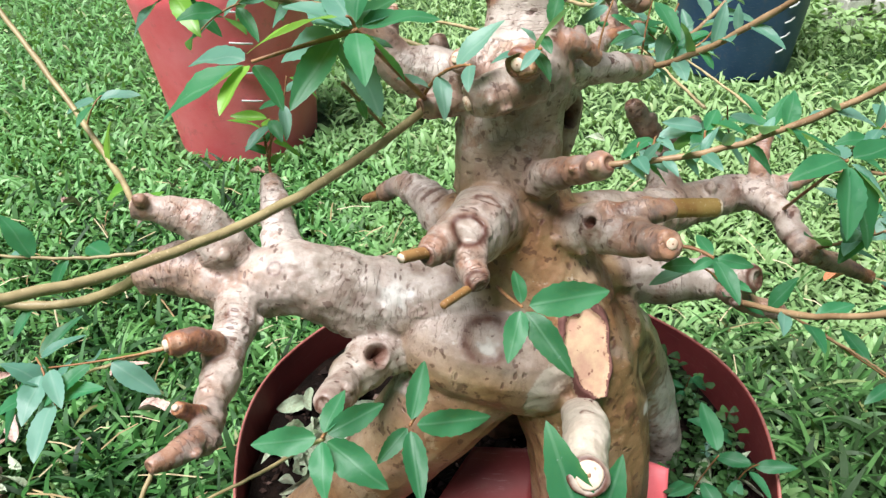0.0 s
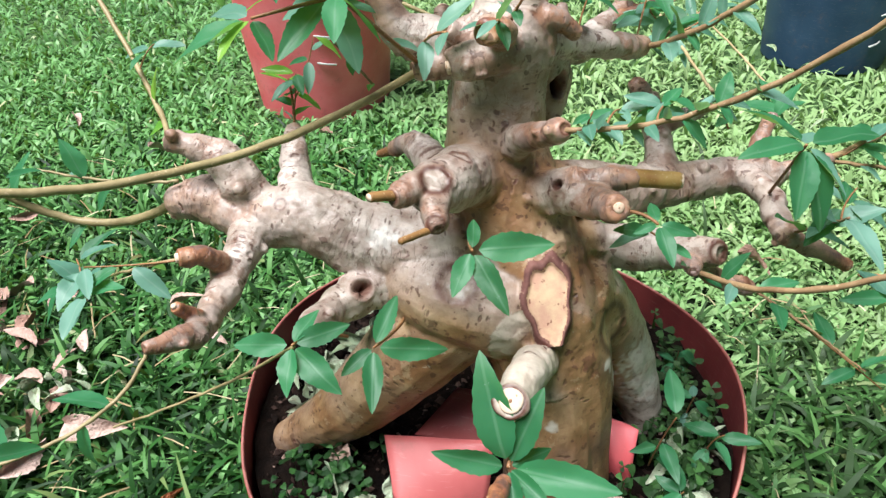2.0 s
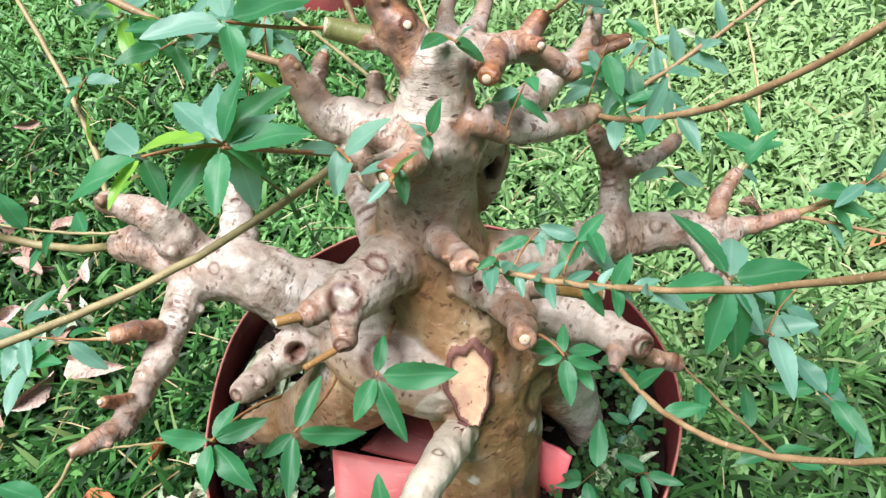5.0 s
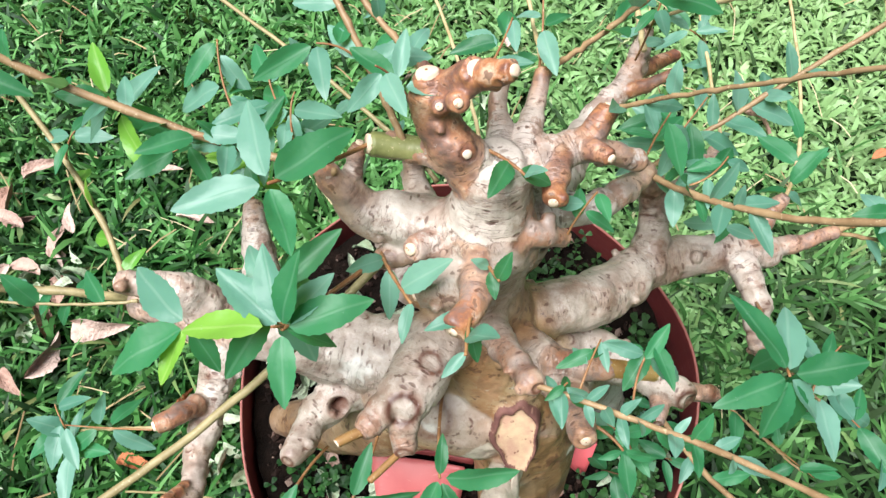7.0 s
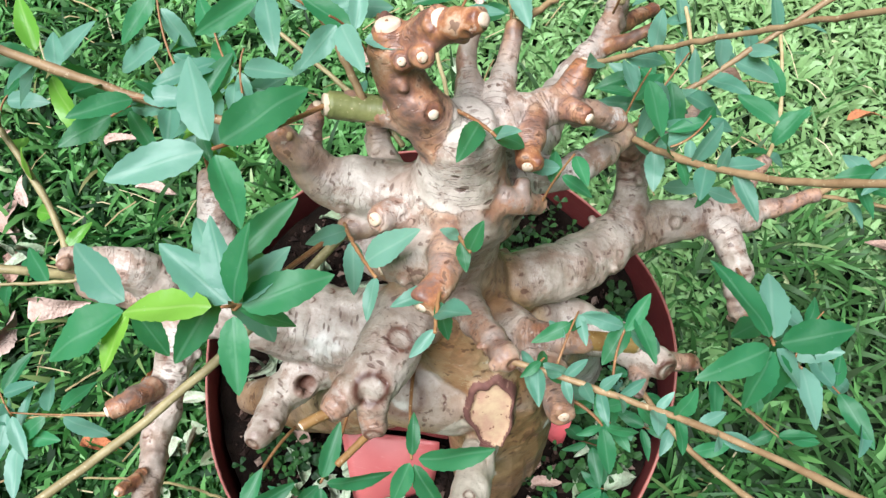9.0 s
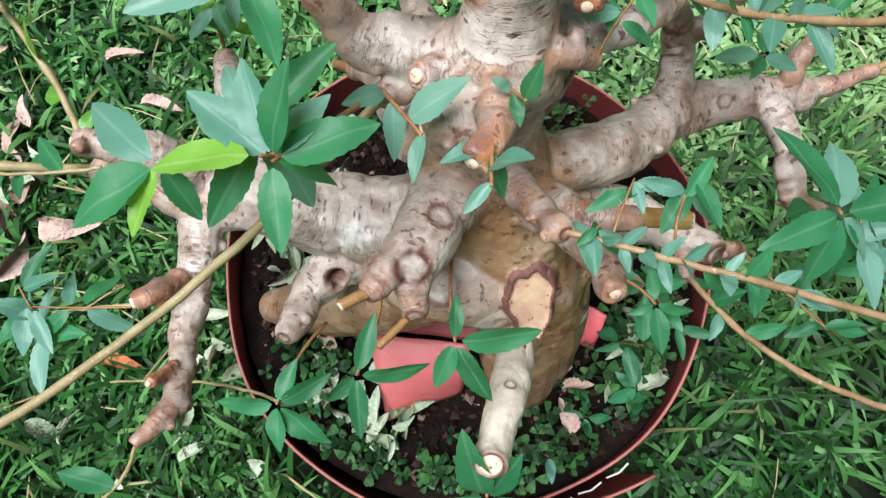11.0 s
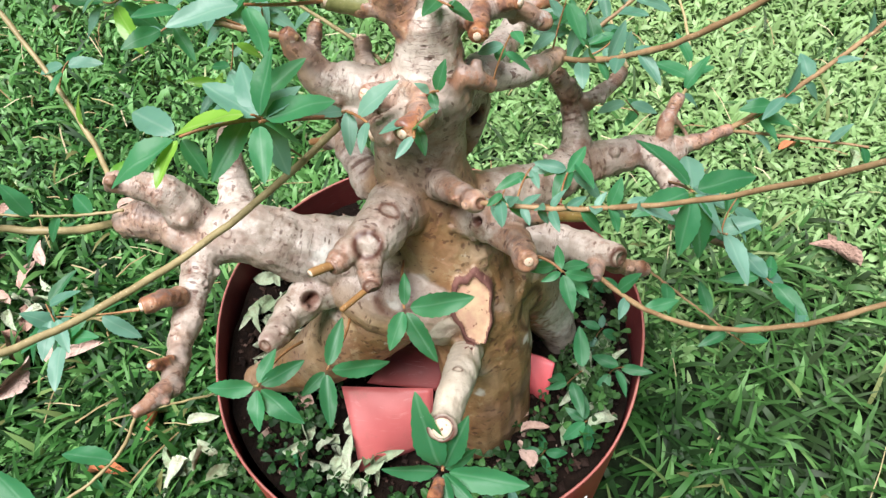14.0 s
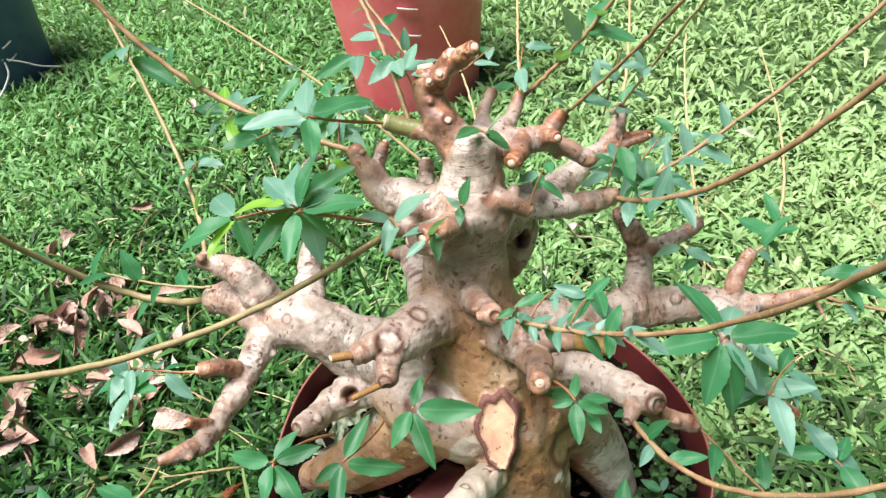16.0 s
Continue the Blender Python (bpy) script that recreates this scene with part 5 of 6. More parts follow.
shoot("thin reddish twig from the ring scar", (0.012, 0.362, 0.628), (0.0, 0.345, 0.632), (-0.010, 0.332, 0.634), 0.0030, 0.0026, SHOOT_ORANGE, 0)
shoot("short orange peg with a cut end", (-0.014, 0.367, 0.651), (-0.025, 0.360, 0.655), (-0.035, 0.352, 0.657), 0.0042, 0.0038, SHOOT_ORANGE, 0)
shoot("yellow-green peg with a cut end", (0.160, 0.443, 0.632), (0.175, 0.444, 0.631), (0.196, 0.445, 0.630), 0.0078, 0.0074, SHOOT_YELLOW, 0)
shoot("smooth olive-green peg on the crown", (0.010, 0.519, 0.7935), (-0.006, 0.520, 0.793), (-0.025, 0.5155, 0.7997), 0.0086, 0.0080, SHOOT_GREEN, 0)
shoot("orange peg", (-0.066, 0.575, 0.58), (-0.078, 0.582, 0.573), (-0.090, 0.588, 0.566), 0.0065, 0.0040, SHOOT_RED, 0)
shoot("slim dark twig hanging from the collar", (-0.071, 0.425, 0.745), (-0.060, 0.428, 0.730), (-0.047, 0.431, 0.711), 0.0013, 0.0009, SHOOT_BROWN, 2, "mature", 0.018, 46, 0.5)
shoot("thin twig with pale leaves", (-0.25, 0.455, 0.60), (-0.31, 0.44, 0.60), (-0.37, 0.43, 0.62), 0.0016, 0.0011, SHOOT_OLIVE, 5, "mature", 0.045, 21, 0.3)
shoot("thin twig with bluish leaves", (-0.205, 0.352, 0.588), (-0.26, 0.345, 0.575), (-0.30, 0.34, 0.56), 0.0014, 0.0010, SHOOT_OLIVE, 5, "pale", 0.04, 22, 0.7)
shoot("thin twig with small leaves over the front", (0.052, 0.44, 0.755), (0.05, 0.415, 0.765), (0.052, 0.395, 0.772), 0.0014, 0.0010, SHOOT_RED, 4, "pale", 0.03, 23, 0.3)
shoot("thin twig with pale leaves", (-0.022, 0.482, 0.71), (-0.01, 0.455, 0.745), (0.012, 0.43, 0.752), 0.0014, 0.0010, SHOOT_RED, 4, "pale", 0.04, 24, 0.2)
shoot("thin twig with yellowish young leaves", (-0.172, 0.565, 0.605), (-0.172, 0.575, 0.63), (-0.178, 0.585, 0.65), 0.0016, 0.0010, SHOOT_RED, 5, "young", 0.028, 25, 0.3)
shoot("small leafy twig at the collar", (0.055, 0.47, 0.745), (0.06, 0.455, 0.762), (0.066, 0.445, 0.772), 0.0012, 0.0009, SHOOT_RED, 3, "mature", 0.025, 26, 0.3)
shoot("small leafy twig at the crown", (0.05, 0.52, 0.80), (0.066, 0.51, 0.805), (0.075, 0.50, 0.806), 0.0012, 0.0009, SHOOT_RED, 3, "mature", 0.03, 27, 0.4)
shoot("bluish leafy side twig", (0.319, 0.508, 0.545), (0.33, 0.48, 0.57), (0.335, 0.45, 0.60), 0.0016, 0.0010, SHOOT_BROWN, 7, "pale", 0.045, 28, 0.2)
shoot("drooping twig with bluish leaves", (0.285, 0.472, 0.505), (0.33, 0.44, 0.49), (0.38, 0.42, 0.46), 0.0014, 0.0010, SHOOT_BROWN, 3, "mature", 0.04, 29, 0.2)


def fan(label, root, hub, n, size, tones, seed, r=0.0008):
    """A sprig whose n leaves spread round its hub."""
    rng = random.Random(seed)
    tips = []
    for k in range(n):
        a = 2 * math.pi * (k + rng.uniform(-0.3, 0.3)) / n
        s = size * rng.uniform(0.7, 1.15)
        tips.append((s * math.cos(a), s * math.sin(a), s * rng.uniform(-0.75, 0.45)))
    return sprig(label, root, hub, tips, tones, r, seed, None, 1.3, -0.25)


P, M = "pale", "mature"
fan("leafy sprig with broad bluish leaves", (-0.054, 0.395, 0.787), (-0.072, 0.432, 0.770), 6, 0.048, (P, M, P), 91)
fan("twig with bluish-green leaves", (-0.12, 0.53, 0.77), (-0.149, 0.587, 0.80), 6, 0.045, (P, M, P), 31)
fan("twig with bluish-green leaves", (-0.08, 0.53, 0.77), (-0.108, 0.567, 0.80), 5, 0.042, (P, P, M), 32)
fan("twig with bluish-green leaves", (-0.10, 0.515, 0.775), (-0.156, 0.512, 0.79), 5, 0.042, (P, M), 33)
fan("twig with bluish-green leaves", (-0.15, 0.52, 0.775), (-0.183, 0.499, 0.76), 6, 0.040, (P, M, M), 34)
fan("crown twig with bluish-green leaves", (0.0, 0.53, 0.825), (-0.018, 0.528, 0.86), 5, 0.038, (P, P, M), 35)
fan("crown twig with pale leaves", (0.04, 0.54, 0.84), (0.054, 0.593, 0.84), 5, 0.034, (P, M), 37)
fan("crown twig with pale leaves", (0.075, 0.59, 0.79), (0.071, 0.64, 0.82), 5, 0.034, (P, M), 38)
fan("small twig with green leaves", (0.108, 0.50, 0.73), (0.122, 0.515, 0.775), 4, 0.030, (M, M, P), 39)
fan("twig with bluish-green leaves", (0.165, 0.585, 0.70), (0.175, 0.605, 0.75), 6, 0.036, (P, M), 40)
fan("twig with bluish-green leaves", (0.18, 0.60, 0.70), (0.208, 0.639, 0.73), 6, 0.038, (P, P, M), 41)
fan("twig with bluish-green leaves", (0.20, 0.57, 0.71), (0.226, 0.593, 0.72), 5, 0.036, (P, M), 42)
fan("twig with bluish-green leaves", (0.165, 0.40, 0.70), (0.182, 0.45, 0.70), 6, 0.034, (P, M, M), 43)
fan("twig with small bluish leaves", (0.13, 0.405, 0.692), (0.143, 0.445, 0.69), 5, 0.028, (P, M), 44)
fan("twig with small bluish leaves", (0.118, 0.40, 0.69), (0.120, 0.406, 0.705), 5, 0.026, (P, M), 45)
fan("twig with green leaves", (0.165, 0.405, 0.61), (0.187, 0.387, 0.60), 5, 0.034, (M, M, P), 46)
fan("twig with bluish leaves", (0.27, 0.61, 0.60), (0.24, 0.565, 0.66), 4, 0.036, (P, M), 47)
fan("twig with bluish leaves", (0.15, 0.66, 0.74), (0.16, 0.682, 0.80), 5, 0.036, (P, M), 48)
fan("thin twig with bluish leaves", (-0.205, 0.35, 0.588), (-0.284, 0.344, 0.58), 5, 0.042, (P, M), 49)
fan("drooping twig with bluish leaves", (0.30, 0.46, 0.50), (0.40, 0.42, 0.44), 3, 0.045, (M,), 50)
fan("drooping twig with bluish leaves", (0.38, 0.49, 0.515), (0.44, 0.44, 0.50), 6, 0.05, (P, M), 51)
fan("twig with bluish leaves", (0.40, 0.64, 0.56), (0.45, 0.66, 0.60), 6, 0.04, (P, M), 54)
fan("thin twig with bluish leaves", (-0.318, 0.549, 0.669), (-0.306, 0.568, 0.69), 4, 0.04, (P, M), 61)
fan("thin twig with bluish leaves", (-0.289, 0.341, 0.564), (-0.303, 0.36, 0.575), 5, 0.045, (P, M), 62)
fan("thin twig with bluish leaves", (-0.281, 0.342, 0.567), (-0.277, 0.325, 0.560), 4, 0.045, (M, P), 63)
fan("twig with bluish leaves", (0.198, 0.615, 0.693), (0.171, 0.642, 0.715), 5, 0.036, (P, M), 64)
fan("twig with bluish leaves", (0.242, 0.80, 0.622), (0.219, 0.798, 0.64), 5, 0.038, (P, P, M), 65)
fan("twig with bluish leaves", (0.335, 0.46, 0.59), (0.357, 0.50, 0.60), 5, 0.045, (P, M), 66)
fan("twig with pale leaves", (-0.08, 0.515, 0.768), (-0.086, 0.553, 0.795), 5, 0.040, (P, P, M), 67)
fan("crown twig with fresh green leaves", (-0.03, 0.55, 0.826), (-0.061, 0.553, 0.845), 5, 0.040, (P, M), 68)
fan("twig with yellowish young leaves", (-0.172, 0.57, 0.62), (-0.165, 0.575, 0.66), 6, 0.036, ("young", P, M), 69)
fan("twig with dark green leaves low in the tub", (0.216, 0.420, 0.30), (0.226, 0.400, 0.40), 5, 0.045, (M,), 71)
fan("twig with dark green leaves low in the tub", (0.278, 0.446, 0.29), (0.288, 0.436, 0.34), 5, 0.040, (M,), 72)
for x, y, z, n, size, tones, seed in ((0.185, 0.335, 0.325, 4, 0.034, (M,), 81), (0.235, 0.37, 0.335, 5, 0.036, (M,), 82), (0.265, 0.50, 0.33, 4, 0.034, (M, P), 83), (0.255, 0.565, 0.335, 5, 0.032, (M,), 84),
                                      (0.145, 0.29, 0.32, 4, 0.030, (M, P), 85), (-0.115, 0.325, 0.315, 4, 0.028, (M,), 86), (0.17, 0.63, 0.33, 5, 0.035, (M, P), 87), (0.10, 0.70, 0.33, 5, 0.035, (M,), 88)):
    fan("low twig with dark green leaves over the soil", (x, y, 0.285), (x + 0.004, y - 0.004, z), n, size, tones, seed)
sprig("two lime leaves on the low shoot", (-0.255, 0.166, 0.541), (-0.266, 0.160, 0.538), [(0.004, -0.036, -0.030), (-0.026, -0.030, -0.030)], ("young",), 0.0008, 73)
fan("twig with fresh green leaves", (-0.172, 0.572, 0.63), (-0.150, 0.60, 0.69), 5, 0.034, ("young", P, M), 74)
fan("twig with fresh green leaves", (-0.20, 0.525, 0.79), (-0.23, 0.55, 0.77), 6, 0.045, (M, P, "young"), 75)
fan("twig with green leaves", (-0.30, 0.53, 0.86), (-0.28, 0.50, 0.85), 6, 0.045, (M, P), 76)


# ---- drums and pillars on the lawn ----
def drum(at, r, label, material, seams, name="plastic_drum"):
    ob = thing(name, at, label, "drum")
    bm = bmesh.new()
    prof = [(r * 0.86, 0.0), (r * 0.87, 0.02), (r * 0.94, 0.2), (r * 1.04, 0.45), (r * 1.09, 0.58), (r * 1.07, 0.58), (r * 1.02, 0.45), (r * 0.92, 0.2), (r * 0.84, 0.03), (0.001, 0.03)]
    seg = 64
    grid = []
    for j in range(seg):
        a = 2 * math.pi * j / seg
        w = 1 + 0.012 * math.sin(4 * a) + 0.006 * math.sin(9 * a)
        grid.append([bm.verts.new((p * w * math.cos(a), p * w * math.sin(a), z)) for p, z in prof])
    for j in range(seg):
        c, d = grid[j], grid[(j + 1) % seg]
        for k in range(len(prof) - 1):
            bm.faces.new((c[k], d[k], d[k + 1], c[k + 1]))
    body = part("drum_wall", bm, material, ob)
    for a_deg, z0, n, step, span, rise in seams:
        for k in range(n):
            bm = bmesh.new()
            z = z0 + step * k
            rr = r * (0.86 + 0.40 * z) + 0.010
            a, b = radians(a_deg), radians(a_deg + span)
            p = np.array((rr * math.cos(a), rr * math.sin(a), z, 0.0030))
            q = np.array((rr * math.cos(b), rr * math.sin(b), z + rise, 0.0030))
            add_tube(bm, [p, (p + q) / 2 + np.array((0.003, -0.003, 0, 0)), q], 6)
            part("wire_stitch", bm, STITCH, body, "pale wire stitch closing the seam")
    return ob


drum((-0.66, 2.06, -0.005), 0.245, "tall round drum of faded red plastic on the lawn", RED, [(-74, 0.198, 5, 0.084, 13, -0.011)])
drum((1.06, 2.56, -0.005), 0.235, "tall round drum of faded dark blue plastic on the lawn", BLUE, [(-72, 0.10, 4, 0.052, 9, 0.014)])
tied_drum = drum((-2.44, 1.86, -0.005), 0.26, "dark blue plastic drum tied with pale cord", BLUE_LIT, [(-20, 0.12, 2, 0.052, 9, 0.014)])


def drum_cord(ob):
    """A pale cord knotted at the drum's foot, its ends lying in the grass."""
    for pts in (((0.205, -0.085, 0.13), (0.26, -0.06, 0.11), (0.30, -0.02, 0.075), (0.33, 0.04, 0.045)), ((0.205, -0.085, 0.13), (0.235, -0.11, 0.09), (0.25, -0.16, 0.06), (0.27, -0.22, 0.045))):
        bm = bmesh.new()
        add_tube(bm, spline([(*p, 0.0035) for p in pts], 0.02), 7)
        part("cord", bm, STITCH, ob, "pale twisted cord")
    bm = bmesh.new()
    bmesh.ops.create_icosphere(bm, subdivisions=2, radius=0.012)
    for v in bm.verts:
        v.co = v.co * (1 + 0.35 * noise.noise(v.co * 160)) + Vector((0.207, -0.087, 0.13))
    part("knot", bm, STITCH, ob, "pale cord knot")


drum_cord(tied_drum)


def pillar(x, y, label):
    ob = thing("brick_pillar", (x, y, -0.01), label, "pillar", "pillars at the lawn's edge")
    bm = bmesh.new()
    bmesh.ops.create_cube(bm, size=1.0)
    bm.transform(Matrix.Translation((0, 0, 0.45)) @ Matrix.Diagonal((0.19, 0.19, 0.9, 1)))
    part("mortar_core", bm, MORTAR, ob)
    bm = bmesh.new()
    bmesh.ops.create_cube(bm, size=1.0)
    bm.transform(Matrix.Diagonal((0.205, 0.098, 0.06, 1)))
    bmesh.ops.bevel(bm, geom=bm.edges[:], offset=0.006, segments=1, affect="EDGES")
    me = finish("brick", bm, STONE, False)
    rng = random.Random(int(x * 100))
    for k in range(12):
        for s in (-1, 1):
            b = part("brick", me, STONE, ob)
            turn = 90 if k % 2 else 0
            off = Vector((0, 0.052 * s, 0)) if not turn else Vector((0.052 * s, 0, 0))
            b.matrix_basis = Matrix.Translation(off + Vector((rng.uniform(-0.004, 0.004), rng.uniform(-0.004, 0.004), 0.035 + 0.07 * k))) @ pose(0, 0, 0, 0, 0, turn + rng.uniform(-2, 2))
    return ob


pillar(1.72, 2.96, "weathered whitewashed brick pillar at the lawn's edge")
pillar(1.93, 2.90, "weathered whitewashed brick pillar beside another")


# ---- in the tub ----
def bent_sheet(name, label, corners, bow, material):
    """A bent plastic offcut spanned between four corners."""
    a, b, c, d = (np.array(p) for p in corners)
    nrm = np.cross(b - a, d - a)
    nrm /= np.linalg.norm(nrm)
    bm = bmesh.new()
    n = 12
    top, low = [], []
    for i in range(n + 1):
        u = i / n
        rt, rl = [], []
        for j in range(n + 1):
            v = j / n
            p = (1 - u) * (1 - v) * a + u * (1 - v) * b + u * v * c + (1 - u) * v * d
            p = p + nrm * bow * math.sin(math.pi * v) * (0.6 + 0.4 * math.sin(math.pi * u)) + nrm * 0.0015 * math.sin(9 * u + 5 * v)
            rt.append(bm.verts.new(p))
            rl.append(bm.verts.new(p - nrm * 0.003))
        top.append(rt)
        low.append(rl)
    for i in range(n):
        for j in range(n):
            bm.faces.new((top[i][j], top[i + 1][j], top[i + 1][j + 1], top[i][j + 1]))
            bm.faces.new((low[i][j + 1], low[i + 1][j + 1], low[i + 1][j], low[i][j]))
    for i in range(n):
        bm.faces.new((top[i + 1][0], top[i][0], low[i][0], low[i + 1][0]))
        bm.faces.new((top[i][n], top[i + 1][n], low[i + 1][n], low[i][n]))
        bm.faces.new((top[0][i], top[0][i + 1], low[0][i + 1], low[0][i]))
        bm.faces.new((top[n][i + 1], top[n][i], low[n][i], low[n][i + 1]))
    return tagged(new(name, finish(name, bm, material)), label, "plastic sheet")


bent_sheet("plastic_offcut", "bent faded red plastic offcut propped under the trunk", [(-0.032, 0.306, 0.288), (0.050, 0.348, 0.280), (0.053, 0.392, 0.350), (-0.060, 0.394, 0.340)], 0.014, RED_PINK)
# Its darker red stands in for the dimness under the trunk.
bent_sheet("plastic_offcut", "crumpled end of red plastic sheet behind the propped one", [(-0.030, 0.402, 0.335), (0.062, 0.400, 0.325), (0.075, 0.440, 0.366), (0.010, 0.445, 0.366)], -0.012, RED_GRIME_SHADED)
bent_sheet("plastic_offcut", "curled strip of faded red plastic standing in the soil", [(0.155, 0.43, 0.27), (0.20, 0.415, 0.27), (0.205, 0.445, 0.325), (0.16, 0.46, 0.33)], 0.014, RED)


def clover_patch(name, label, count, seed, spots, z0, material, lo=0.005, hi=0.0105):
    rng = random.Random(seed)
    verts, faces = [], []
    for _ in range(count):
        cx, cy, sx, sy = rng.choice(spots)
        x, y = rng.gauss(cx, sx), rng.gauss(cy, sy)
        if z0 > 0.1 and math.hypot(x - POT_X, y - POT_Y) > POT_R - 0.02:
            continue
        z = (soil_z(x, y) + 0.012 if z0 > 0.1 else z0) + abs(rng.gauss(0, 0.016))
        r = rng.uniform(lo, hi)
        a0 = rng.uniform(0, 6.3)
        tilt = Euler((rng.uniform(-0.6, 0.6), rng.uniform(-0.6, 0.6), a0)).to_matrix()
        for k in range(3):
            a = k * 2.094
            base = len(verts)
            rim = [(0.0, 0.0, 0.0)]
            for t, s in ((-0.55, 0.75), (-0.42, 1.3), (-0.12, 1.45), (0, 1.3), (0.12, 1.45), (0.42, 1.3), (0.55, 0.75)):
                rim.append((s * math.cos(a + t), s * math.sin(a + t), 0.18 * s + 0.25 * abs(t)))
            for p in rim:
                q = tilt @ (Vector(p) * r)
                verts.append((x + q.x, y + q.y, z + q.z))
            faces.append(tuple(range(base, base + 8)))
        base = len(verts)
        verts += [(x - 0.0006, y, z), (x + 0.0006, y, z), (x + 0.0006 + rng.uniform(-0.004, 0.004), y + 0.002, z - 0.03), (x - 0.0006, y + 0.002, z - 0.03)]
        faces.append((base, base + 1, base + 2, base + 3))
    return tagged(new(name, raw_mesh(name, verts, faces, material, False)), label, "weeds", kind="stuff")


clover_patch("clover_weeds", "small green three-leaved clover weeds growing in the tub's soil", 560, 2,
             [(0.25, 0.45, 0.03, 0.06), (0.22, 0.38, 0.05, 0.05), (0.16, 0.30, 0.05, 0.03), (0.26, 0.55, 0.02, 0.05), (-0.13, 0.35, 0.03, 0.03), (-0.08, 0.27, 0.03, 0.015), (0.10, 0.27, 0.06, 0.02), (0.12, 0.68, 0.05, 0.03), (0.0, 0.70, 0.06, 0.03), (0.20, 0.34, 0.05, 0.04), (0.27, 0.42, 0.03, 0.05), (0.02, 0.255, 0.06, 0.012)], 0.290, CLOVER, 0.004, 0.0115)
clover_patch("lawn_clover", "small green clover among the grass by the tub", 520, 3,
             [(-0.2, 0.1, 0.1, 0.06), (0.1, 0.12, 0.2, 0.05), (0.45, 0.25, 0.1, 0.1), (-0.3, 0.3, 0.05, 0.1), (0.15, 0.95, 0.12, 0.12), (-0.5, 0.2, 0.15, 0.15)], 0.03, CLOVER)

clover_patch("leafy_weeds", "broad-leaved green weeds at the lawn's edge", 260, 4, [(1.55, 2.75, 0.14, 0.16), (1.85, 2.6, 0.15, 0.15), (1.4, 3.2, 0.2, 0.2)], 0.07, GRASS, 0.018, 0.034)


def soil_bits(name, label, seed, count, lo, hi, material):
    rng = random.Random(seed)
    verts, faces = [], []
    for _ in range(count):
        r0 = (POT_R - 0.02) * math.sqrt(rng.random())
        a = rng.uniform(0, 6.283)
        x, y = POT_X + r0 * math.cos(a), POT_Y + r0 * math.sin(a)
        s = lo + (hi - lo) * rng.random() ** 2
        base = len(verts)
        z = soil_z(x, y) + 0.004
        turn, long = rng.uniform(0, 6.283), rng.uniform(0.5, 1.0)
        for ex, ey, dz in ((1, 0, 0), (0.2, 0.9, 0), (-0.9, 0.2, 0), (-0.1, -0.8, 0), (0.1, 0.1, 0.6), (0, 0, -0.6)):
            dx, dy = ex * math.cos(turn) - ey * long * math.sin(turn), ex * math.sin(turn) + ey * long * math.cos(turn)
            verts.append((x + s * (dx + rng.uniform(-0.3, 0.3)), y + s * (dy + rng.uniform(-0.3, 0.3)), z + s * dz))
        faces += [(base, base + 1, base + 4), (base + 1, base + 2, base + 4), (base + 2, base + 3, base + 4), (base + 3, base, base + 4),
                  (base + 1, base, base + 5), (base + 2, base + 1, base + 5), (base + 3, base + 2, base + 5), (base, base + 3, base + 5)]
    return tagged(new(name, raw_mesh(name, verts, faces, material, False)), label, "soil", kind="stuff")


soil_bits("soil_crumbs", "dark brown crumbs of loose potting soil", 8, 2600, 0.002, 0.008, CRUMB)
soil_bits("gravel_bits", "pinkish gravel bits on the potting soil", 9, 170, 0.002, 0.008, PEBBLE)


# ---- fallen leaves ----
DRY_MESH = {k: [leaf_mesh("fallen_leaf", m, f, c, t, w, wd, 40 + i) for i, (f, c, t, w, wd) in enumerate(((0.9, 0.9, 0.6, 0.25, 0.17), (1.3, 0.5, -0.7, 0.2, 0.2), (0.8, 1.5, 0.4, 0.35, 0.24)))]
            for k, m in (("dry", DRY), ("wilted", WILTED), ("rust", RUST))}


def fallen(x, y, z, size, kind, label, group, rng):
    ob = new("fallen_leaf", rng.choice(DRY_MESH[kind]))
    ob.matrix_world = pose(x, y, z, rng.uniform(-35, 35), rng.uniform(-60, 60), rng.uniform(0, 360)) @ Matrix.Diagonal((size, size, size, 1))
    return tagged(ob, label, "leaf", group)


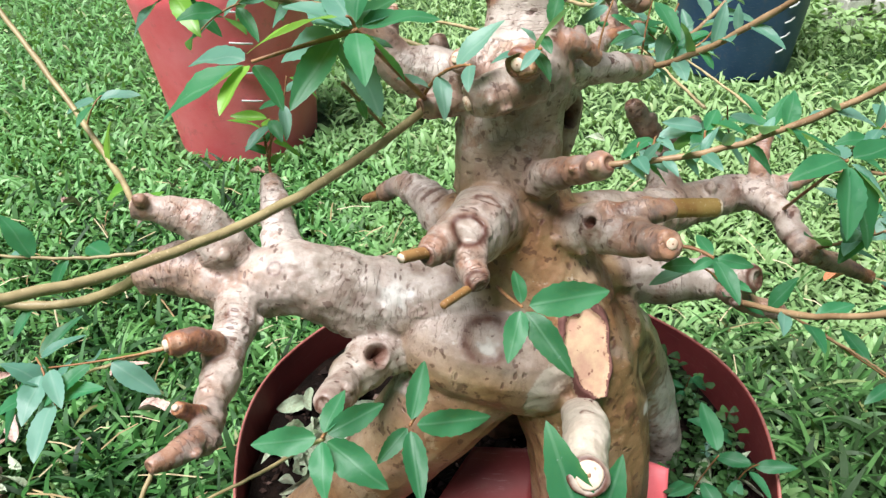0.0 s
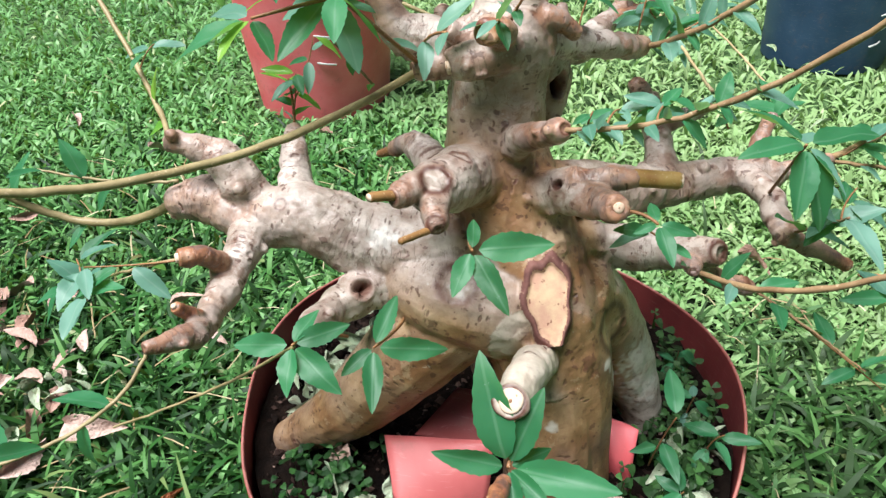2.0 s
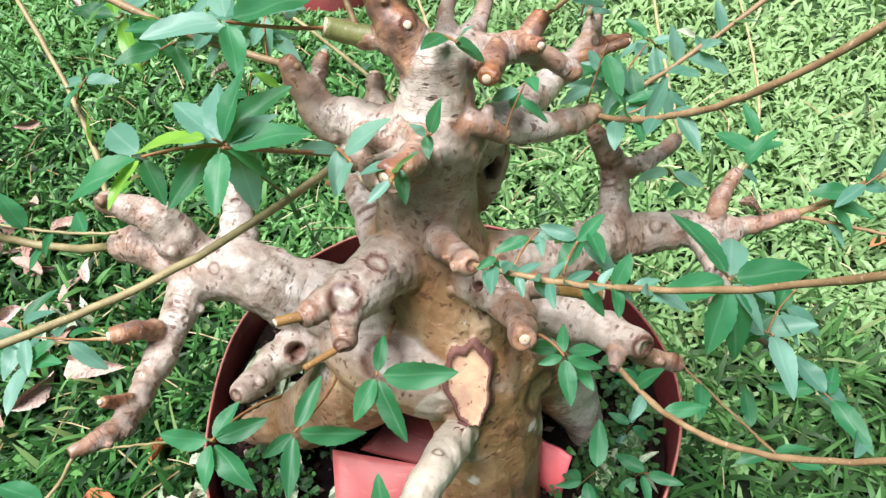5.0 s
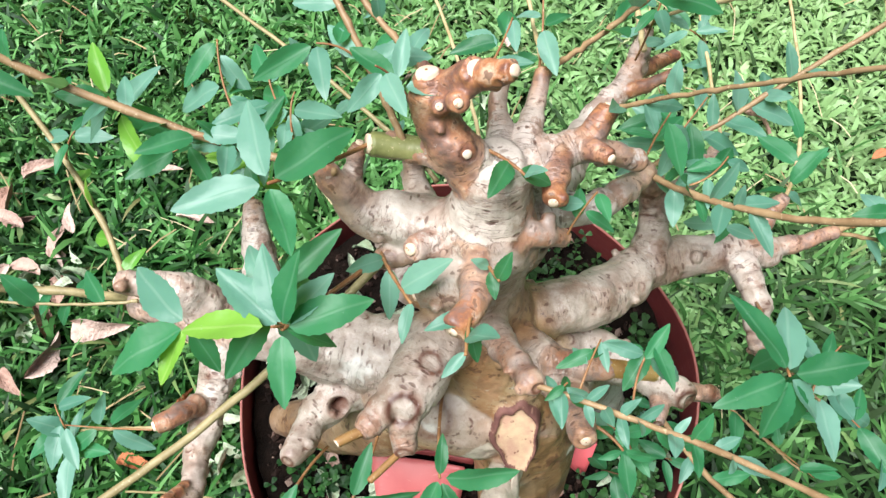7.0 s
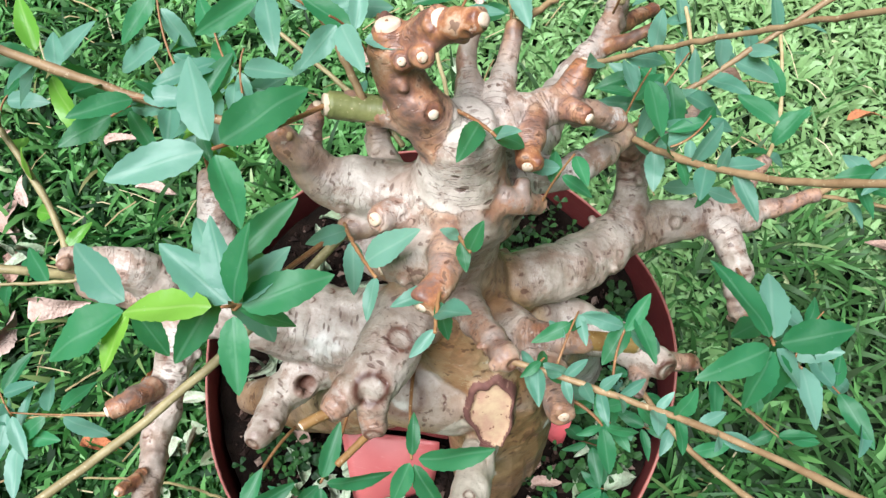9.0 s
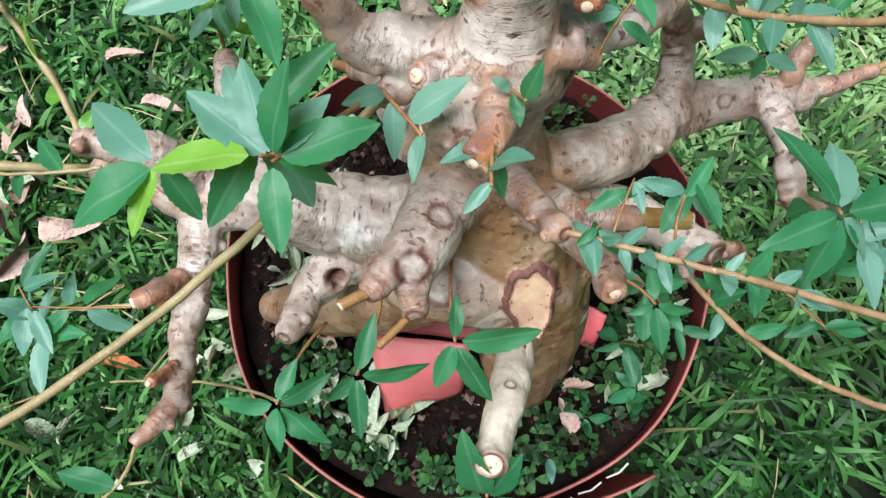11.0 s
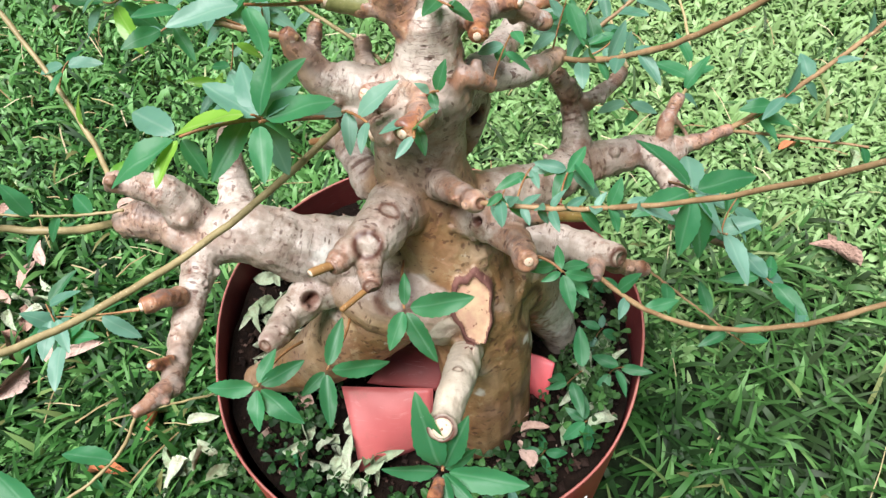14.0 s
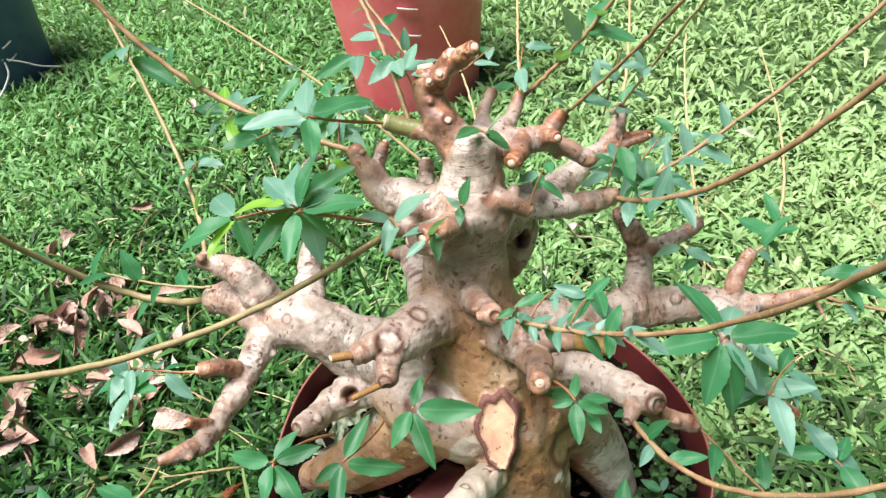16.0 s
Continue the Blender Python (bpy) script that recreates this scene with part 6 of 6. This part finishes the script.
def leaf_litter():
    rng = random.Random(21)
    for cx, cy, sx, sy, n, kind, label in (
            (-1.07, 0.70, 0.07, 0.06, 16, "dry", "dry curled pinkish-brown leaf fallen on the grass"),
            (-0.96, 0.80, 0.06, 0.05, 14, "dry", "dry curled pinkish-brown leaf fallen on the grass"),
            (-0.90, 0.46, 0.08, 0.06, 12, "dry", "dry curled pinkish-brown leaf fallen on the grass"),
            (-0.74, 0.66, 0.10, 0.09, 16, "dry", "dry brown leaf fallen on the grass"),
            (-0.745, 0.64, 0.04, 0.03, 9, "wilted", "pale wilted green leaf lying on the grass"),
            (-0.36, 0.37, 0.03, 0.04, 9, "wilted", "pale wilted green leaf lying by the tub"),
            (-0.39, 0.16, 0.08, 0.05, 9, "wilted", "pale wilted green leaf lying on the grass"),
            (-0.62, 0.30, 0.06, 0.06, 4, "wilted", "pale wilted green leaf lying on the grass"),
            (-0.45, 0.43, 0.03, 0.03, 1, "rust", "rusty orange leaf fallen on the grass"),
            (-0.42, 0.25, 0.12, 0.08, 1, "rust", "rusty brown leaf fallen on the grass"),
            (0.70, 1.08, 0.02, 0.02, 1, "rust", "bright orange leaf fallen on the grass"),
            (0.80, 0.80, 0.03, 0.03, 2, "dry", "dry beige leaf fallen on the grass"),
            (-1.24, 1.25, 0.25, 0.25, 7, "dry", "dry brown leaf fallen on the grass"),
            (0.9, 1.6, 0.5, 0.4, 9, "wilted", "pale leaf fallen on the lawn"),
            (-0.2, 1.3, 0.4, 0.3, 6, "dry", "dry leaf fallen on the lawn")):
        for _ in range(n):
            x, y = rng.gauss(cx, sx), rng.gauss(cy, sy)
            if math.hypot(x - POT_X, y - POT_Y) < POT_R + 0.03 or (kind == "wilted" and 0.2 < x < 0.75 and y < 1.0):
                continue
            fallen(x, y, rng.uniform(0.040, 0.062), rng.uniform(0.045, 0.068) if kind == "wilted" else rng.uniform(0.065, 0.10), kind, label, "fallen leaves on the lawn", rng)
    for cx, cy, s, n, kind in ((-0.15, 0.56, 0.03, 16, "wilted"), (-0.175, 0.49, 0.03, 34, "wilted"), (-0.065, 0.300, 0.028, 16, "wilted"), (-0.14, 0.44, 0.03, 6, "dry"), (0.25, 0.43, 0.03, 10, "wilted"), (-0.05, 0.295, 0.025, 9, "wilted"), (-0.02, 0.27, 0.03, 9, "wilted"), (0.235, 0.37, 0.012, 3, "wilted"), (0.27, 0.47, 0.02, 4, "wilted"), (-0.12, 0.36, 0.03, 3, "dry"), (0.15, 0.33, 0.04, 4, "dry"), (-0.12, 0.63, 0.03, 5, "wilted")):
        for _ in range(n):
            x, y = rng.gauss(cx, s), rng.gauss(cy, s)
            if math.hypot(x - POT_X, y - POT_Y) > POT_R - 0.035:
                continue
            lab = "pale wilted green leaf lying on the potting soil" if kind == "wilted" else "dry brown leaf lying on the potting soil"
            fallen(x, y, soil_z(x, y) + rng.uniform(0.014, 0.030), rng.uniform(0.028, 0.05), kind, lab, "fallen leaves in the tub", rng)


leaf_litter()


def straws():
    """Dry straws and twig bits strewn in the grass."""
    rng = random.Random(77)
    verts, faces = [], []
    for _ in range(400):
        x, y = rng.uniform(-1.2, 1.2), rng.uniform(-0.3, 1.6)
        if math.hypot(x - POT_X, y - POT_Y) < POT_R + 0.03 or (x > 0.2 and 0.25 < y < 0.9 and rng.random() < 0.85):
            continue
        z = rng.uniform(0.02, 0.05)
        a, L, w = rng.uniform(0, 6.3), rng.uniform(0.03, 0.11), rng.uniform(0.0008, 0.0018)
        dx, dy, dz = math.cos(a) * L, math.sin(a) * L, rng.uniform(-0.015, 0.015)
        base = len(verts)
        for s in (0, 0.5, 1):
            bx, by, bz = x + dx * s, y + dy * s, z + dz * s + 0.006 * math.sin(math.pi * s)
            verts += [(bx - math.sin(a) * w, by + math.cos(a) * w, bz), (bx + math.sin(a) * w, by - math.cos(a) * w, bz), (bx, by, bz + w)]
        for k in (0, 3):
            for i in range(3):
                faces.append((base + k + i, base + k + (i + 1) % 3, base + k + 3 + (i + 1) % 3, base + k + 3 + i))
    return tagged(new("dry_straw", raw_mesh("dry_straw", verts, faces, STRAW, False)), "thin dry straws and twig bits strewn in the grass", "straw", kind="stuff")


straws()
